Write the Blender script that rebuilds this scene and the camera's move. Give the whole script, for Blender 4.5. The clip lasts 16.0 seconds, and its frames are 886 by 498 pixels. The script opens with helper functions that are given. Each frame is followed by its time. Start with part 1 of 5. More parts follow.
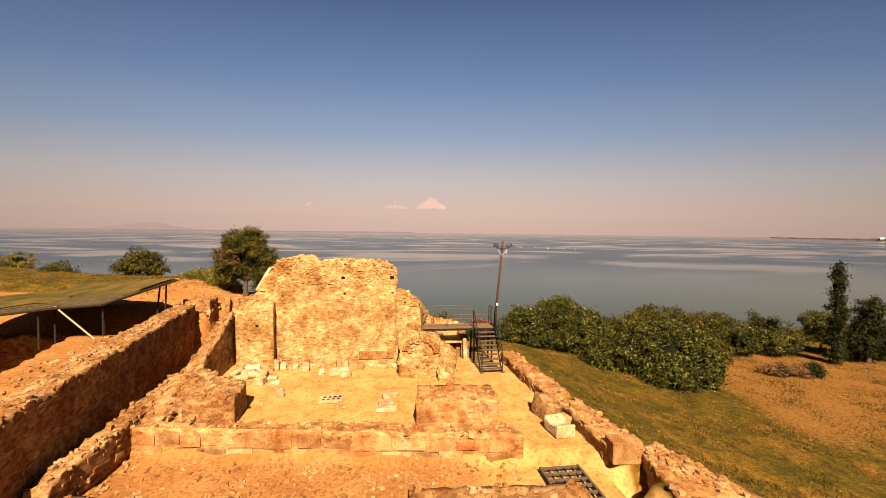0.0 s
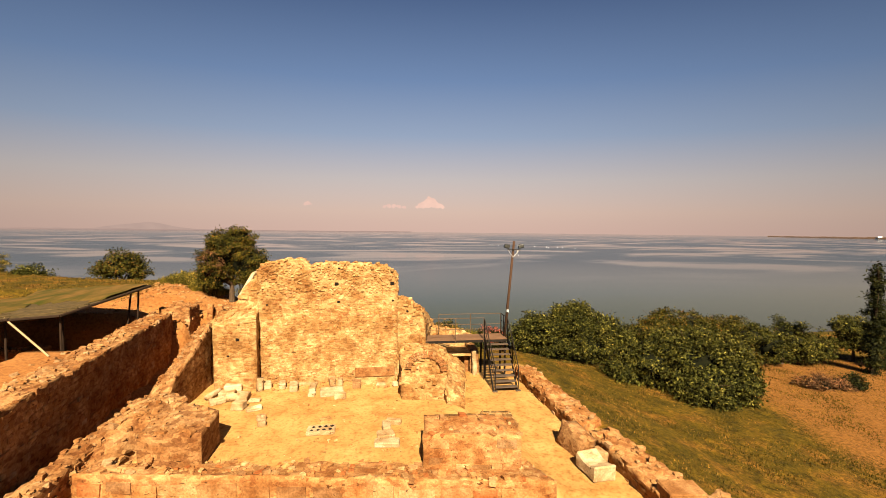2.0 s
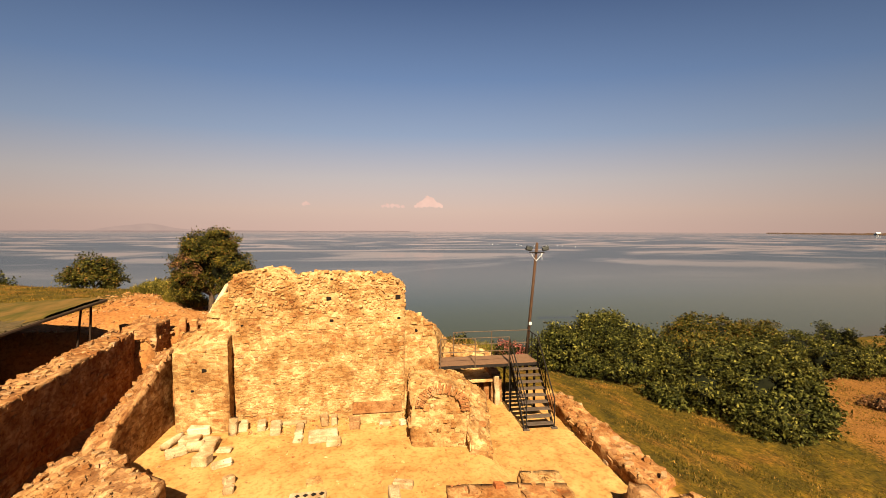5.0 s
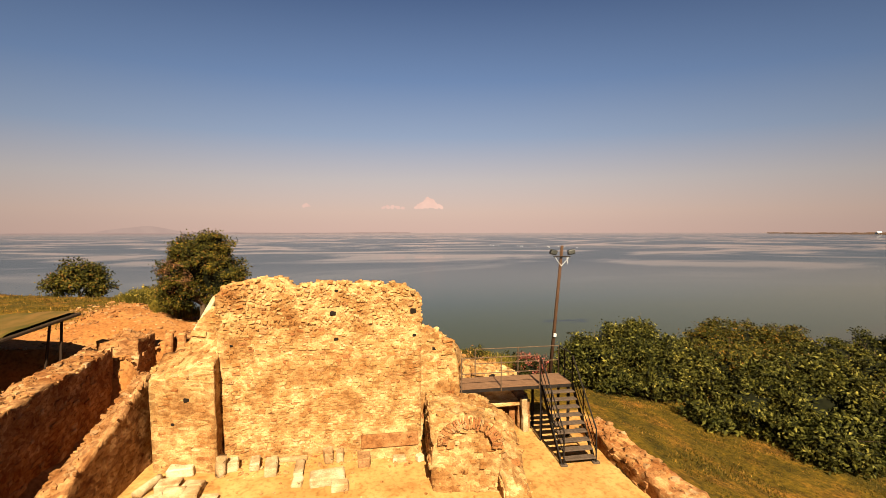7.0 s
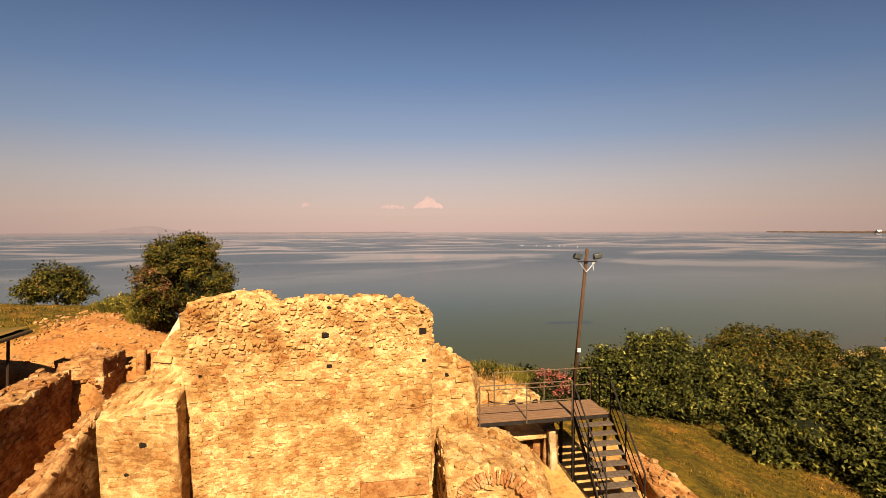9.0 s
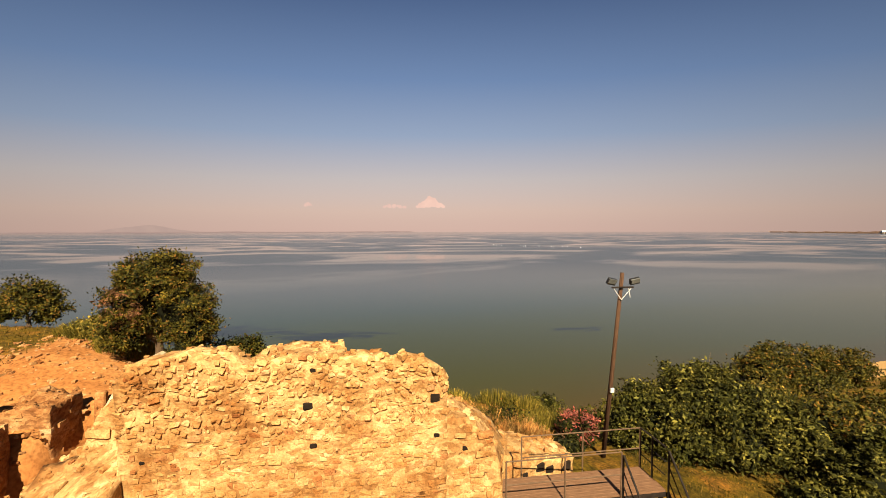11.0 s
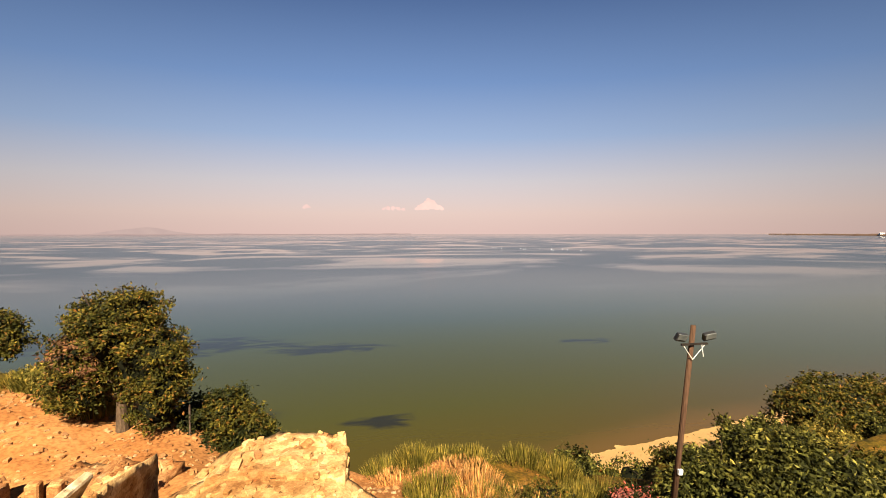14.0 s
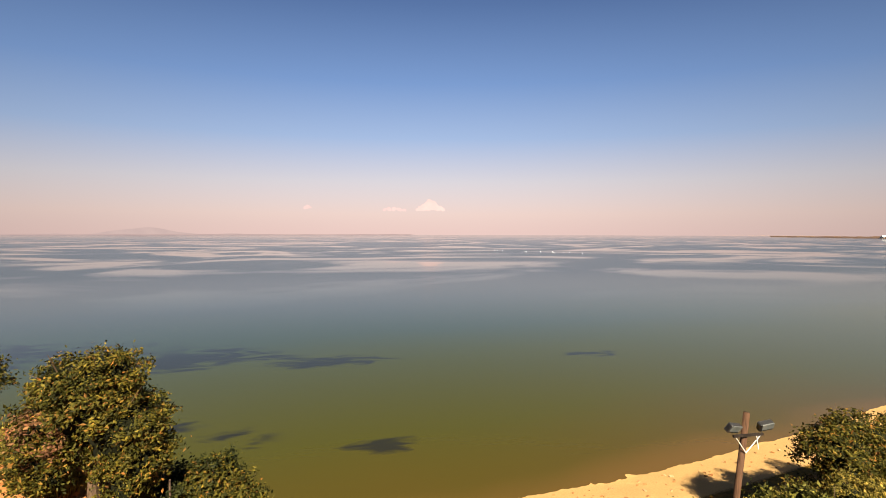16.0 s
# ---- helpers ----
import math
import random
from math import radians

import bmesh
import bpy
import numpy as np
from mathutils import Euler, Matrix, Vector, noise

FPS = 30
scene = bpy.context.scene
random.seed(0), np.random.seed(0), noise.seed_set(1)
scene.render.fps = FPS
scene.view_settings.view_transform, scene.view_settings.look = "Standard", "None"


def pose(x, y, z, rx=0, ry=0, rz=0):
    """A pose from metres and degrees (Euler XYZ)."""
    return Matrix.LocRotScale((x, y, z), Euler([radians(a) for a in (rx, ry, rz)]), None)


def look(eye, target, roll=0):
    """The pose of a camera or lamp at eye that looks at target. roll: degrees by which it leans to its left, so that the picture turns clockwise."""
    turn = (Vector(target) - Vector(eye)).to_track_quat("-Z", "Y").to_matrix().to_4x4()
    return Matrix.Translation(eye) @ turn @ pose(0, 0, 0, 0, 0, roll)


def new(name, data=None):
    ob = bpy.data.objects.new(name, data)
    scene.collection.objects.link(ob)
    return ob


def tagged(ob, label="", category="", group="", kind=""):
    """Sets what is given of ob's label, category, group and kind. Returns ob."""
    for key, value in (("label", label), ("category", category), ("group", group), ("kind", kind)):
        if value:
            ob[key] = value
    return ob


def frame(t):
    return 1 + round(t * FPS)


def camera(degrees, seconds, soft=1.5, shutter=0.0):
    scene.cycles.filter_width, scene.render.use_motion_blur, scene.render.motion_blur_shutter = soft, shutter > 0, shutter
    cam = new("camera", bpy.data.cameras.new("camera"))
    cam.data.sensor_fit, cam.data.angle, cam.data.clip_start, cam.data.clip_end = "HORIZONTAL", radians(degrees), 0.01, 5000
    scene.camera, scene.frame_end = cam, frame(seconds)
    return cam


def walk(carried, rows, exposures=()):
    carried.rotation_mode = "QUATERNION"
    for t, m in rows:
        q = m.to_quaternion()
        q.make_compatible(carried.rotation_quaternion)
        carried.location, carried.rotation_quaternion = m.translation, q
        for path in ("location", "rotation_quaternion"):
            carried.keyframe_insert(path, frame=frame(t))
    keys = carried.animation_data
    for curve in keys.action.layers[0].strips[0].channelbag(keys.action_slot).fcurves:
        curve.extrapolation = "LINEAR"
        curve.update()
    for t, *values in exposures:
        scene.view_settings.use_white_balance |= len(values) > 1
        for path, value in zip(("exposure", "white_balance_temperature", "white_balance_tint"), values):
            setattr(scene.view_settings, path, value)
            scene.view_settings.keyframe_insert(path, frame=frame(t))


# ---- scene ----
cam = camera(94.5, 16.0, 0.6)
PATH = [
    (0, (-1.263, 0.806, 6.15), (-0.975, 2.784, 6.065), 0.7),
    (0.5, (-1.27, 1.347, 6.113), (-0.981, 3.324, 6.033), 0.6),
    (1, (-1.269, 1.964, 6.127), (-0.979, 3.941, 6.044), 0.6),
    (1.5, (-1.25, 2.528, 6.128), (-0.96, 4.505, 6.043), 0.6),
    (2, (-1.281, 3.121, 6.147), (-0.987, 5.098, 6.059), 0.6),
    (2.5, (-1.28, 3.653, 6.175), (-0.986, 5.629, 6.085), 0.5),
    (3, (-1.283, 4.234, 6.167), (-0.987, 6.209, 6.077), 0.4),
    (3.5, (-1.289, 4.756, 6.148), (-0.992, 6.731, 6.058), 0.4),
    (4, (-1.29, 5.317, 6.187), (-0.99, 7.292, 6.095), 0.3),
    (6.5, (-1.706, 7.805, 6.204), (-1.409, 9.781, 6.116), 0.0),
    (7, (-1.743, 8.314, 6.237), (-1.445, 10.29, 6.151), -0.1),
    (7.5, (-1.752, 8.796, 6.293), (-1.455, 10.772, 6.204), -0.2),
    (8, (-1.751, 9.307, 6.297), (-1.452, 11.283, 6.21), -0.2),
    (8.5, (-1.813, 9.823, 6.312), (-1.513, 11.799, 6.224), -0.2),
    (11, (-1.769, 12.612, 6.999), (-1.479, 14.588, 6.908), -0.1),
    (11.5, (-1.849, 13.12, 7.447), (-1.556, 15.097, 7.356), 0.1),
    (12, (-1.921, 13.653, 7.848), (-1.625, 15.629, 7.755), 0.1),
    (12.5, (-1.933, 14.11, 8.055), (-1.638, 16.086, 7.96), 0.1),
    (13, (-1.971, 14.568, 8.075), (-1.675, 16.544, 7.987), 0.1),
    (13.5, (-2.018, 14.979, 8.051), (-1.722, 16.956, 7.968), 0.0),
    (14, (-2.07, 15.407, 8.035), (-1.774, 17.383, 7.954), -0.1),
    (14.5, (-2.092, 15.797, 8.139), (-1.795, 17.773, 8.06), -0.1),
    (15, (-2.121, 16.213, 8.493), (-1.824, 18.19, 8.413), -0.0),
    (15.5, (-2.124, 16.58, 8.98), (-1.83, 18.556, 8.902), 0.1),
    (16, (-2.149, 16.923, 9.62), (-1.857, 18.9, 9.543), 0.1),
]
walk(cam, [(t, look(eye, target, roll)) for t, eye, target, roll in PATH],
     [(0, 1.93, 6500, 10), (11, 1.93, 6450, 10), (12, 2.0, 6350, 10), (13, 2.12, 6150, 10), (14, 2.22, 6050, 10), (16, 2.34, 5950, 10)])

# ---- light and sky ----
SUN_UP, SUN_TURN = radians(44), radians(180)
sun = new("sun", bpy.data.lights.new("sun", "SUN"))
sun.data.energy, sun.data.angle, sun.data.color = 5.0, radians(0.6), (1.0, 0.82, 0.56)
sun.matrix_world = look((0.0, -math.cos(SUN_UP), math.sin(SUN_UP)), (0, 0, 0))

world = bpy.data.worlds.new("world")
scene.world = world
world.use_nodes = True
wn, wl = world.node_tree.nodes, world.node_tree.links
wn.clear()
w_out = wn.new("ShaderNodeOutputWorld")
w_sky = wn.new("ShaderNodeTexSky")
w_sky.sky_type, w_sky.sun_disc = "NISHITA", False
w_sky.sun_elevation, w_sky.sun_rotation, w_sky.dust_density = SUN_UP, SUN_TURN, 4.0
w_bg = wn.new("ShaderNodeBackground")
w_bg.inputs["Strength"].default_value = 0.005
w_haze = wn.new("ShaderNodeBackground")
w_add = wn.new("ShaderNodeAddShader")
w_geo = wn.new("ShaderNodeTexCoord")
w_sep = wn.new("ShaderNodeSeparateXYZ")
w_ramp = wn.new("ShaderNodeValToRGB")
wl.new(w_geo.outputs["Generated"], w_sep.inputs[0])
SKY = ((0.0, (0.1915, 0.1304, 0.1082)), (0.045, (0.1915, 0.136, 0.111)), (0.12, (0.1526, 0.1304, 0.1221)), (0.22, (0.08048, 0.09713, 0.1304)),
       (0.34, (0.04163, 0.06383, 0.111)), (0.50, (0.01887, 0.03219, 0.0666)), (1.0, (0.008325, 0.01443, 0.0333)))
ramp = w_ramp.color_ramp
while len(ramp.elements) < len(SKY):
    ramp.elements.new(0.5)
for e, (p, c) in zip(ramp.elements, SKY):
    e.position, e.color = p, (*c, 1)
wl.new(w_sky.outputs[0], w_bg.inputs["Color"])
# the haze is brightest over the open sea, away from the sun
w_dot = wn.new("ShaderNodeVectorMath")
w_dot.operation = "DOT_PRODUCT"
w_dot.inputs[1].default_value = (0.1, 0.995, 0)
wl.new(w_geo.outputs["Generated"], w_dot.inputs[0])
w_map = wn.new("ShaderNodeMapRange")
w_map.inputs["From Min"].default_value, w_map.inputs["From Max"].default_value = 0.55, 1.0
w_map.inputs["To Min"].default_value, w_map.inputs["To Max"].default_value = 0.576, 0.904
wl.new(w_dot.outputs["Value"], w_map.inputs[0])
w_half = wn.new("ShaderNodeMath")
w_half.operation = "MULTIPLY_ADD"
w_half.inputs[1].default_value, w_half.inputs[2].default_value = 0.45, 0.57
w_div = wn.new("ShaderNodeMath")
w_div.operation = "DIVIDE"
wl.new(w_dot.outputs["Value"], w_half.inputs[0])
wl.new(w_sep.outputs["Z"], w_div.inputs[0])
wl.new(w_half.outputs[0], w_div.inputs[1])
wl.new(w_div.outputs[0], w_ramp.inputs[0])
wl.new(w_map.outputs[0], w_haze.inputs["Strength"])
wl.new(w_ramp.outputs[0], w_haze.inputs["Color"])
wl.new(w_bg.outputs[0], w_add.inputs[0])
wl.new(w_haze.outputs[0], w_add.inputs[1])
wl.new(w_add.outputs[0], w_out.inputs[0])


# ---- materials ----
def material(name, rough=0.9, metal=0.0):
    m = bpy.data.materials.new(name)
    m.use_nodes = True
    n, l = m.node_tree.nodes, m.node_tree.links
    b = n["Principled BSDF"]
    b.inputs["Roughness"].default_value, b.inputs["Metallic"].default_value = rough, metal
    b.inputs["Specular IOR Level"].default_value = 0.08 if rough > 0.6 else 0.5
    return m, n, l, b


def noise_node(n, l, scale, detail=6, stretch=(1, 1, 1), distort=0.0, source="Object"):
    co, mp, tx = n.new("ShaderNodeTexCoord"), n.new("ShaderNodeMapping"), n.new("ShaderNodeTexNoise")
    mp.inputs["Scale"].default_value = stretch
    tx.inputs["Scale"].default_value, tx.inputs["Detail"].default_value, tx.inputs["Distortion"].default_value = scale, detail, distort
    if source == "Position":
        l.new(n.new("ShaderNodeNewGeometry").outputs["Position"], mp.inputs[0])
    else:
        l.new(co.outputs[source], mp.inputs[0])
    l.new(mp.outputs[0], tx.inputs[0])
    return tx.outputs[0]


def ramp_node(n, l, fac, stops, constant=False):
    r = n.new("ShaderNodeValToRGB")
    cr = r.color_ramp
    cr.interpolation = "CONSTANT" if constant else "LINEAR"
    while len(cr.elements) < len(stops):
        cr.elements.new(0.5)
    for e, (p, c) in zip(cr.elements, stops):
        e.position, e.color = p, (*c, 1) if len(c) == 3 else c
    l.new(fac, r.inputs[0])
    return r.outputs[0]


def mixed(n, l, a, b, fac, blend="MIX"):
    m = n.new("ShaderNodeMix")
    m.data_type, m.blend_type = "RGBA", blend
    for sock, value in ((m.inputs[0], fac), (m.inputs[6], a), (m.inputs[7], b)):
        if isinstance(value, (int, float)):
            sock.default_value = value
        elif isinstance(value, tuple):
            sock.default_value = (*value, 1)
        else:
            l.new(value, sock)
    return m.outputs[2]


def bumped(n, l, b, height, strength, distance):
    k = n.new("ShaderNodeBump")
    k.inputs["Strength"].default_value, k.inputs["Distance"].default_value = strength, distance
    l.new(height, k.inputs["Height"])
    l.new(k.outputs[0], b.inputs["Normal"])


def masonry_material(name, stops, island, bump=0.6, fine=28.0, pale=1.33):
    """Stone with one tone a piece, grain, lichen stains, pitting and painted crevice shade."""
    m, n, l, b = material(name, 0.93)
    if island is None:
        mp, cell, warp = n.new("ShaderNodeMapping"), n.new("ShaderNodeTexVoronoi"), noise_node(n, l, 5.0, 3, source="Position")
        mp.inputs["Scale"].default_value = (1, 1, 1.9)
        add = n.new("ShaderNodeVectorMath")
        add.operation = "MULTIPLY_ADD"
        add.inputs[1].default_value = (0.12, 0.12, 0.12)
        l.new(warp, add.inputs[0])
        l.new(n.new("ShaderNodeNewGeometry").outputs["Position"], add.inputs[2])
        l.new(add.outputs[0], mp.inputs[0])
        l.new(mp.outputs[0], cell.inputs["Vector"])
        cell.inputs["Scale"].default_value = 6.5
        sepc = n.new("ShaderNodeSeparateColor")
        l.new(cell.outputs["Color"], sepc.inputs[0])
        rnd = sepc.outputs[0]
    elif island:
        rnd = n.new("ShaderNodeNewGeometry").outputs["Random Per Island"]
    else:
        rnd = n.new("ShaderNodeObjectInfo").outputs["Random"]
    tone = ramp_node(n, l, rnd, [(p, (c[0] * 0.41, c[1] * 0.373, c[2] * 0.322)) for p, c in stops])
    grain = noise_node(n, l, fine, 8, source="Position")
    big = noise_node(n, l, 1.1, 5, source="Position")
    c = mixed(n, l, tone, ramp_node(n, l, grain, ((0.3, (0.52, 0.45, 0.38)), (0.62, (1.15, 1.12, 1.05)))), 0.6, "MULTIPLY")
    c = mixed(n, l, c, ramp_node(n, l, big, ((0.36, (0.80, 0.66, 0.54)), (0.48, (1.04, 1.0, 0.95)), (0.58, (pale, pale * 1.04, pale * 1.1)))), 0.9, "MULTIPLY")
    blotch = noise_node(n, l, 3.4, 4, (1, 1, 1.2), 0.4, "Position")
    c = mixed(n, l, c, ramp_node(n, l, blotch, ((0.38, (0.78, 0.66, 0.55)), (0.5, (1.0, 0.98, 0.96)), (0.62, (1.22, 1.24, 1.3)))), 0.8, "MULTIPLY")
    # pits and slits go near-black: crevice shade put into the colour
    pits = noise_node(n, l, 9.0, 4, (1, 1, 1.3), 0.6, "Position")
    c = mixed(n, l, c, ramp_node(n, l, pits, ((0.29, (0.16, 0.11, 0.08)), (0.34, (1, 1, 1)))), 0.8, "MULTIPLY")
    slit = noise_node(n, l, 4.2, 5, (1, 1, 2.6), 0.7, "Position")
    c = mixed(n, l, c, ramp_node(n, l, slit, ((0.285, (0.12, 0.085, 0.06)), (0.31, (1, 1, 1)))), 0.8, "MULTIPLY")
    l.new(c, b.inputs["Base Color"])
    hh = n.new("ShaderNodeMath")
    l.new(grain, hh.inputs[0])
    l.new(pits, hh.inputs[1])
    bumped(n, l, b, hh.outputs[0], bump, 0.03)
    return m


OCHRE = ((0.0, (0.50, 0.30, 0.125)), (0.2, (0.66, 0.44, 0.20)), (0.42, (0.58, 0.36, 0.155)), (0.6, (0.74, 0.56, 0.29)), (0.78, (0.62, 0.37, 0.15)),
         (0.9, (0.48, 0.235, 0.10)), (1.0, (0.78, 0.62, 0.36)))
TAN = ((0.0, (0.38, 0.20, 0.092)), (0.25, (0.56, 0.32, 0.14)), (0.5, (0.46, 0.25, 0.11)), (0.75, (0.60, 0.37, 0.175)), (1.0, (0.54, 0.39, 0.24)))
FACING = ((0.0, (0.40, 0.24, 0.125)), (0.25, (0.64, 0.36, 0.15)), (0.45, (0.47, 0.30, 0.16)), (0.6, (0.70, 0.46, 0.21)), (0.78, (0.60, 0.225, 0.085)), (1.0, (0.82, 0.64, 0.36)))
PALE = ((0.0, (0.60, 0.50, 0.34)), (0.5, (0.74, 0.64, 0.46)), (1.0, (0.66, 0.52, 0.33)))
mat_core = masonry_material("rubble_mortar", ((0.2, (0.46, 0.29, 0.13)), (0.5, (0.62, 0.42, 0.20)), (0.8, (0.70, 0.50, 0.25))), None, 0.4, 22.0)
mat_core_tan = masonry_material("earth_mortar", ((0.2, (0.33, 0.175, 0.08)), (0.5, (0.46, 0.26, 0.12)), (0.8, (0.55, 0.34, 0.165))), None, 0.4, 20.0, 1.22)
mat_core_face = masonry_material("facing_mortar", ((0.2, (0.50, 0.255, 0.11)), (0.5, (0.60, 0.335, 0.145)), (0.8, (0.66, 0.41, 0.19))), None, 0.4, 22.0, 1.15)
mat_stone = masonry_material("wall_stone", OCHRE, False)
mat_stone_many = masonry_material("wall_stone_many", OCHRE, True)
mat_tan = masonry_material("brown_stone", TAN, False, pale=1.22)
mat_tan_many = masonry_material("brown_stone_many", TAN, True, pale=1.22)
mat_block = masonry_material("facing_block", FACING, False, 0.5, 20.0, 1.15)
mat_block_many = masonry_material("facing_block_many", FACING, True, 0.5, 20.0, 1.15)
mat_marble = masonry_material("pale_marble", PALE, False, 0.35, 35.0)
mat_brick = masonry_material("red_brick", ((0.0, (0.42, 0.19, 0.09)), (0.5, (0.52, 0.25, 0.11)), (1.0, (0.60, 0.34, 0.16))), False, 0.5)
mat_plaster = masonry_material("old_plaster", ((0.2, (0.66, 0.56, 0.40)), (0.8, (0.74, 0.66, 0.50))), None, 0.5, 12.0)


def plain_material(name, dark, light, scale=8.0, rough=0.8, metal=0.0, stretch=(1, 1, 1), bump=0.2):
    m, n, l, b = material(name, rough, metal)
    f = noise_node(n, l, scale, 6, stretch)
    l.new(ramp_node(n, l, f, ((0.3, tuple(0.5 * q for q in dark)), (0.7, tuple(0.5 * q for q in light)))), b.inputs["Base Color"])
    bumped(n, l, b, f, bump, 0.01)
    return m


mat_steel = plain_material("painted_steel", (0.016, 0.012, 0.010), (0.035, 0.027, 0.022), 9, 0.75, 0.0)
mat_tread = plain_material("tread_plate", (0.085, 0.06, 0.043), (0.16, 0.112, 0.08), 14, 0.65, 0.0)
mat_deck = plain_material("deck_boards", (0.15, 0.08, 0.042), (0.27, 0.15, 0.085), 5, 0.75, 0, (1, 14, 14))
mat_rail = plain_material("bare_rail", (0.12, 0.075, 0.045), (0.2, 0.13, 0.08), 9, 0.7, 0.1)
mat_pole = plain_material("weathered_pole", (0.05, 0.026, 0.015), (0.13, 0.07, 0.04), 4, 0.85, 0, (12, 12, 1))
mat_timber = plain_material("dark_timber", (0.025, 0.015, 0.01), (0.06, 0.036, 0.022), 5, 0.85, 0, (10, 10, 1))
mat_newwood = plain_material("pale_timber", (0.42, 0.30, 0.16), (0.60, 0.45, 0.26), 5, 0.8, 0, (10, 10, 1))
mat_roof = plain_material("roof_sheet", (0.055, 0.042, 0.018), (0.15, 0.10, 0.045), 3, 0.85, 0, (1, 6, 1))
mat_turf = plain_material("roof_turf", (0.05, 0.055, 0.006), (0.19, 0.105, 0.028), 1.3, 0.95, 0, (1, 1, 1), 0.8)
mat_white = plain_material("white_enamel", (0.70, 0.70, 0.68), (0.82, 0.82, 0.80), 6, 0.4)
mat_lamp = plain_material("lamp_housing", (0.02, 0.02, 0.02), (0.05, 0.05, 0.05), 8, 0.4, 0.3)
mat_glass = plain_material("lamp_glass", (0.10, 0.11, 0.11), (0.2, 0.21, 0.2), 3, 0.08)
mat_wood = plain_material("bark", (0.07, 0.045, 0.028), (0.17, 0.115, 0.07), 7, 0.95, 0, (3, 3, 1), 0.8)


def leaf_material(name, stops, rough=0.65):
    m, n, l, b = material(name, rough)
    rnd = n.new("ShaderNodeNewGeometry").outputs["Random Per Island"]
    patch = noise_node(n, l, 0.9, 3, source="Position")
    c = mixed(n, l, ramp_node(n, l, rnd, stops), ramp_node(n, l, patch, ((0.35, (0.56, 0.6, 0.56)), (0.65, (0.92, 0.88, 0.8)))), 1.0, "MULTIPLY")
    spray = noise_node(n, l, 3.2, 3, source="Position")
    c = mixed(n, l, c, ramp_node(n, l, spray, ((0.38, (0.55, 0.6, 0.6)), (0.55, (1.0, 1.0, 1.0)), (0.68, (1.9, 1.75, 1.6)))), 1.0, "MULTIPLY")
    l.new(c, b.inputs["Base Color"])
    t = n.new("ShaderNodeBsdfTranslucent")
    l.new(c, t.inputs["Color"])
    s = n.new("ShaderNodeMixShader")
    s.inputs[0].default_value = 0.12
    l.new(b.outputs[0], s.inputs[1])
    l.new(t.outputs[0], s.inputs[2])
    l.new(s.outputs[0], n["Material Output"].inputs[0])
    return m


mat_leaf_fig = leaf_material("fig_leaves", ((0.0, (0.012, 0.013, 0.002)), (0.45, (0.040, 0.038, 0.005)), (0.75, (0.074, 0.069, 0.010)), (1.0, (0.18, 0.16, 0.036))), 0.7)
mat_leaf_oak = leaf_material("oak_leaves", ((0.0, (0.018, 0.018, 0.0032)), (0.5, (0.054, 0.048, 0.0052)), (0.85, (0.106, 0.084, 0.011)), (1.0, (0.16, 0.068, 0.014))))
mat_leaf_dark = leaf_material("dark_leaves", ((0.0, (0.0084, 0.0114, 0.0024)), (0.6, (0.0216, 0.024, 0.0048)), (1.0, (0.048, 0.045, 0.0084))))
mat_leaf_dry = leaf_material("dry_stalks", ((0.0, (0.26, 0.105, 0.028)), (0.5, (0.40, 0.18, 0.053)), (1.0, (0.48, 0.28, 0.10))), 0.8)
mat_leaf_rust = leaf_material("rusty_leaves", ((0.0, (0.078, 0.033, 0.015)), (0.6, (0.144, 0.066, 0.03)), (1.0, (0.216, 0.12, 0.054))), 0.7)
mat_leaf_broom = leaf_material("broom_stalks", ((0.0, (0.06, 0.05, 0.006)), (0.5, (0.12, 0.094, 0.012)), (1.0, (0.23, 0.165, 0.035))), 0.7)
mat_leaf_red = leaf_material("oleander_flowers", ((0.0, (0.15, 0.022, 0.014)), (0.5, (0.25, 0.042, 0.026)), (1.0, (0.33, 0.10, 0.06))), 0.6)
mat_grass = leaf_material("grass_blades", ((0.0, (0.05, 0.04, 0.004)), (0.5, (0.095, 0.064, 0.009)), (0.8, (0.155, 0.085, 0.017)), (1.0, (0.2, 0.122, 0.032))), 0.8)


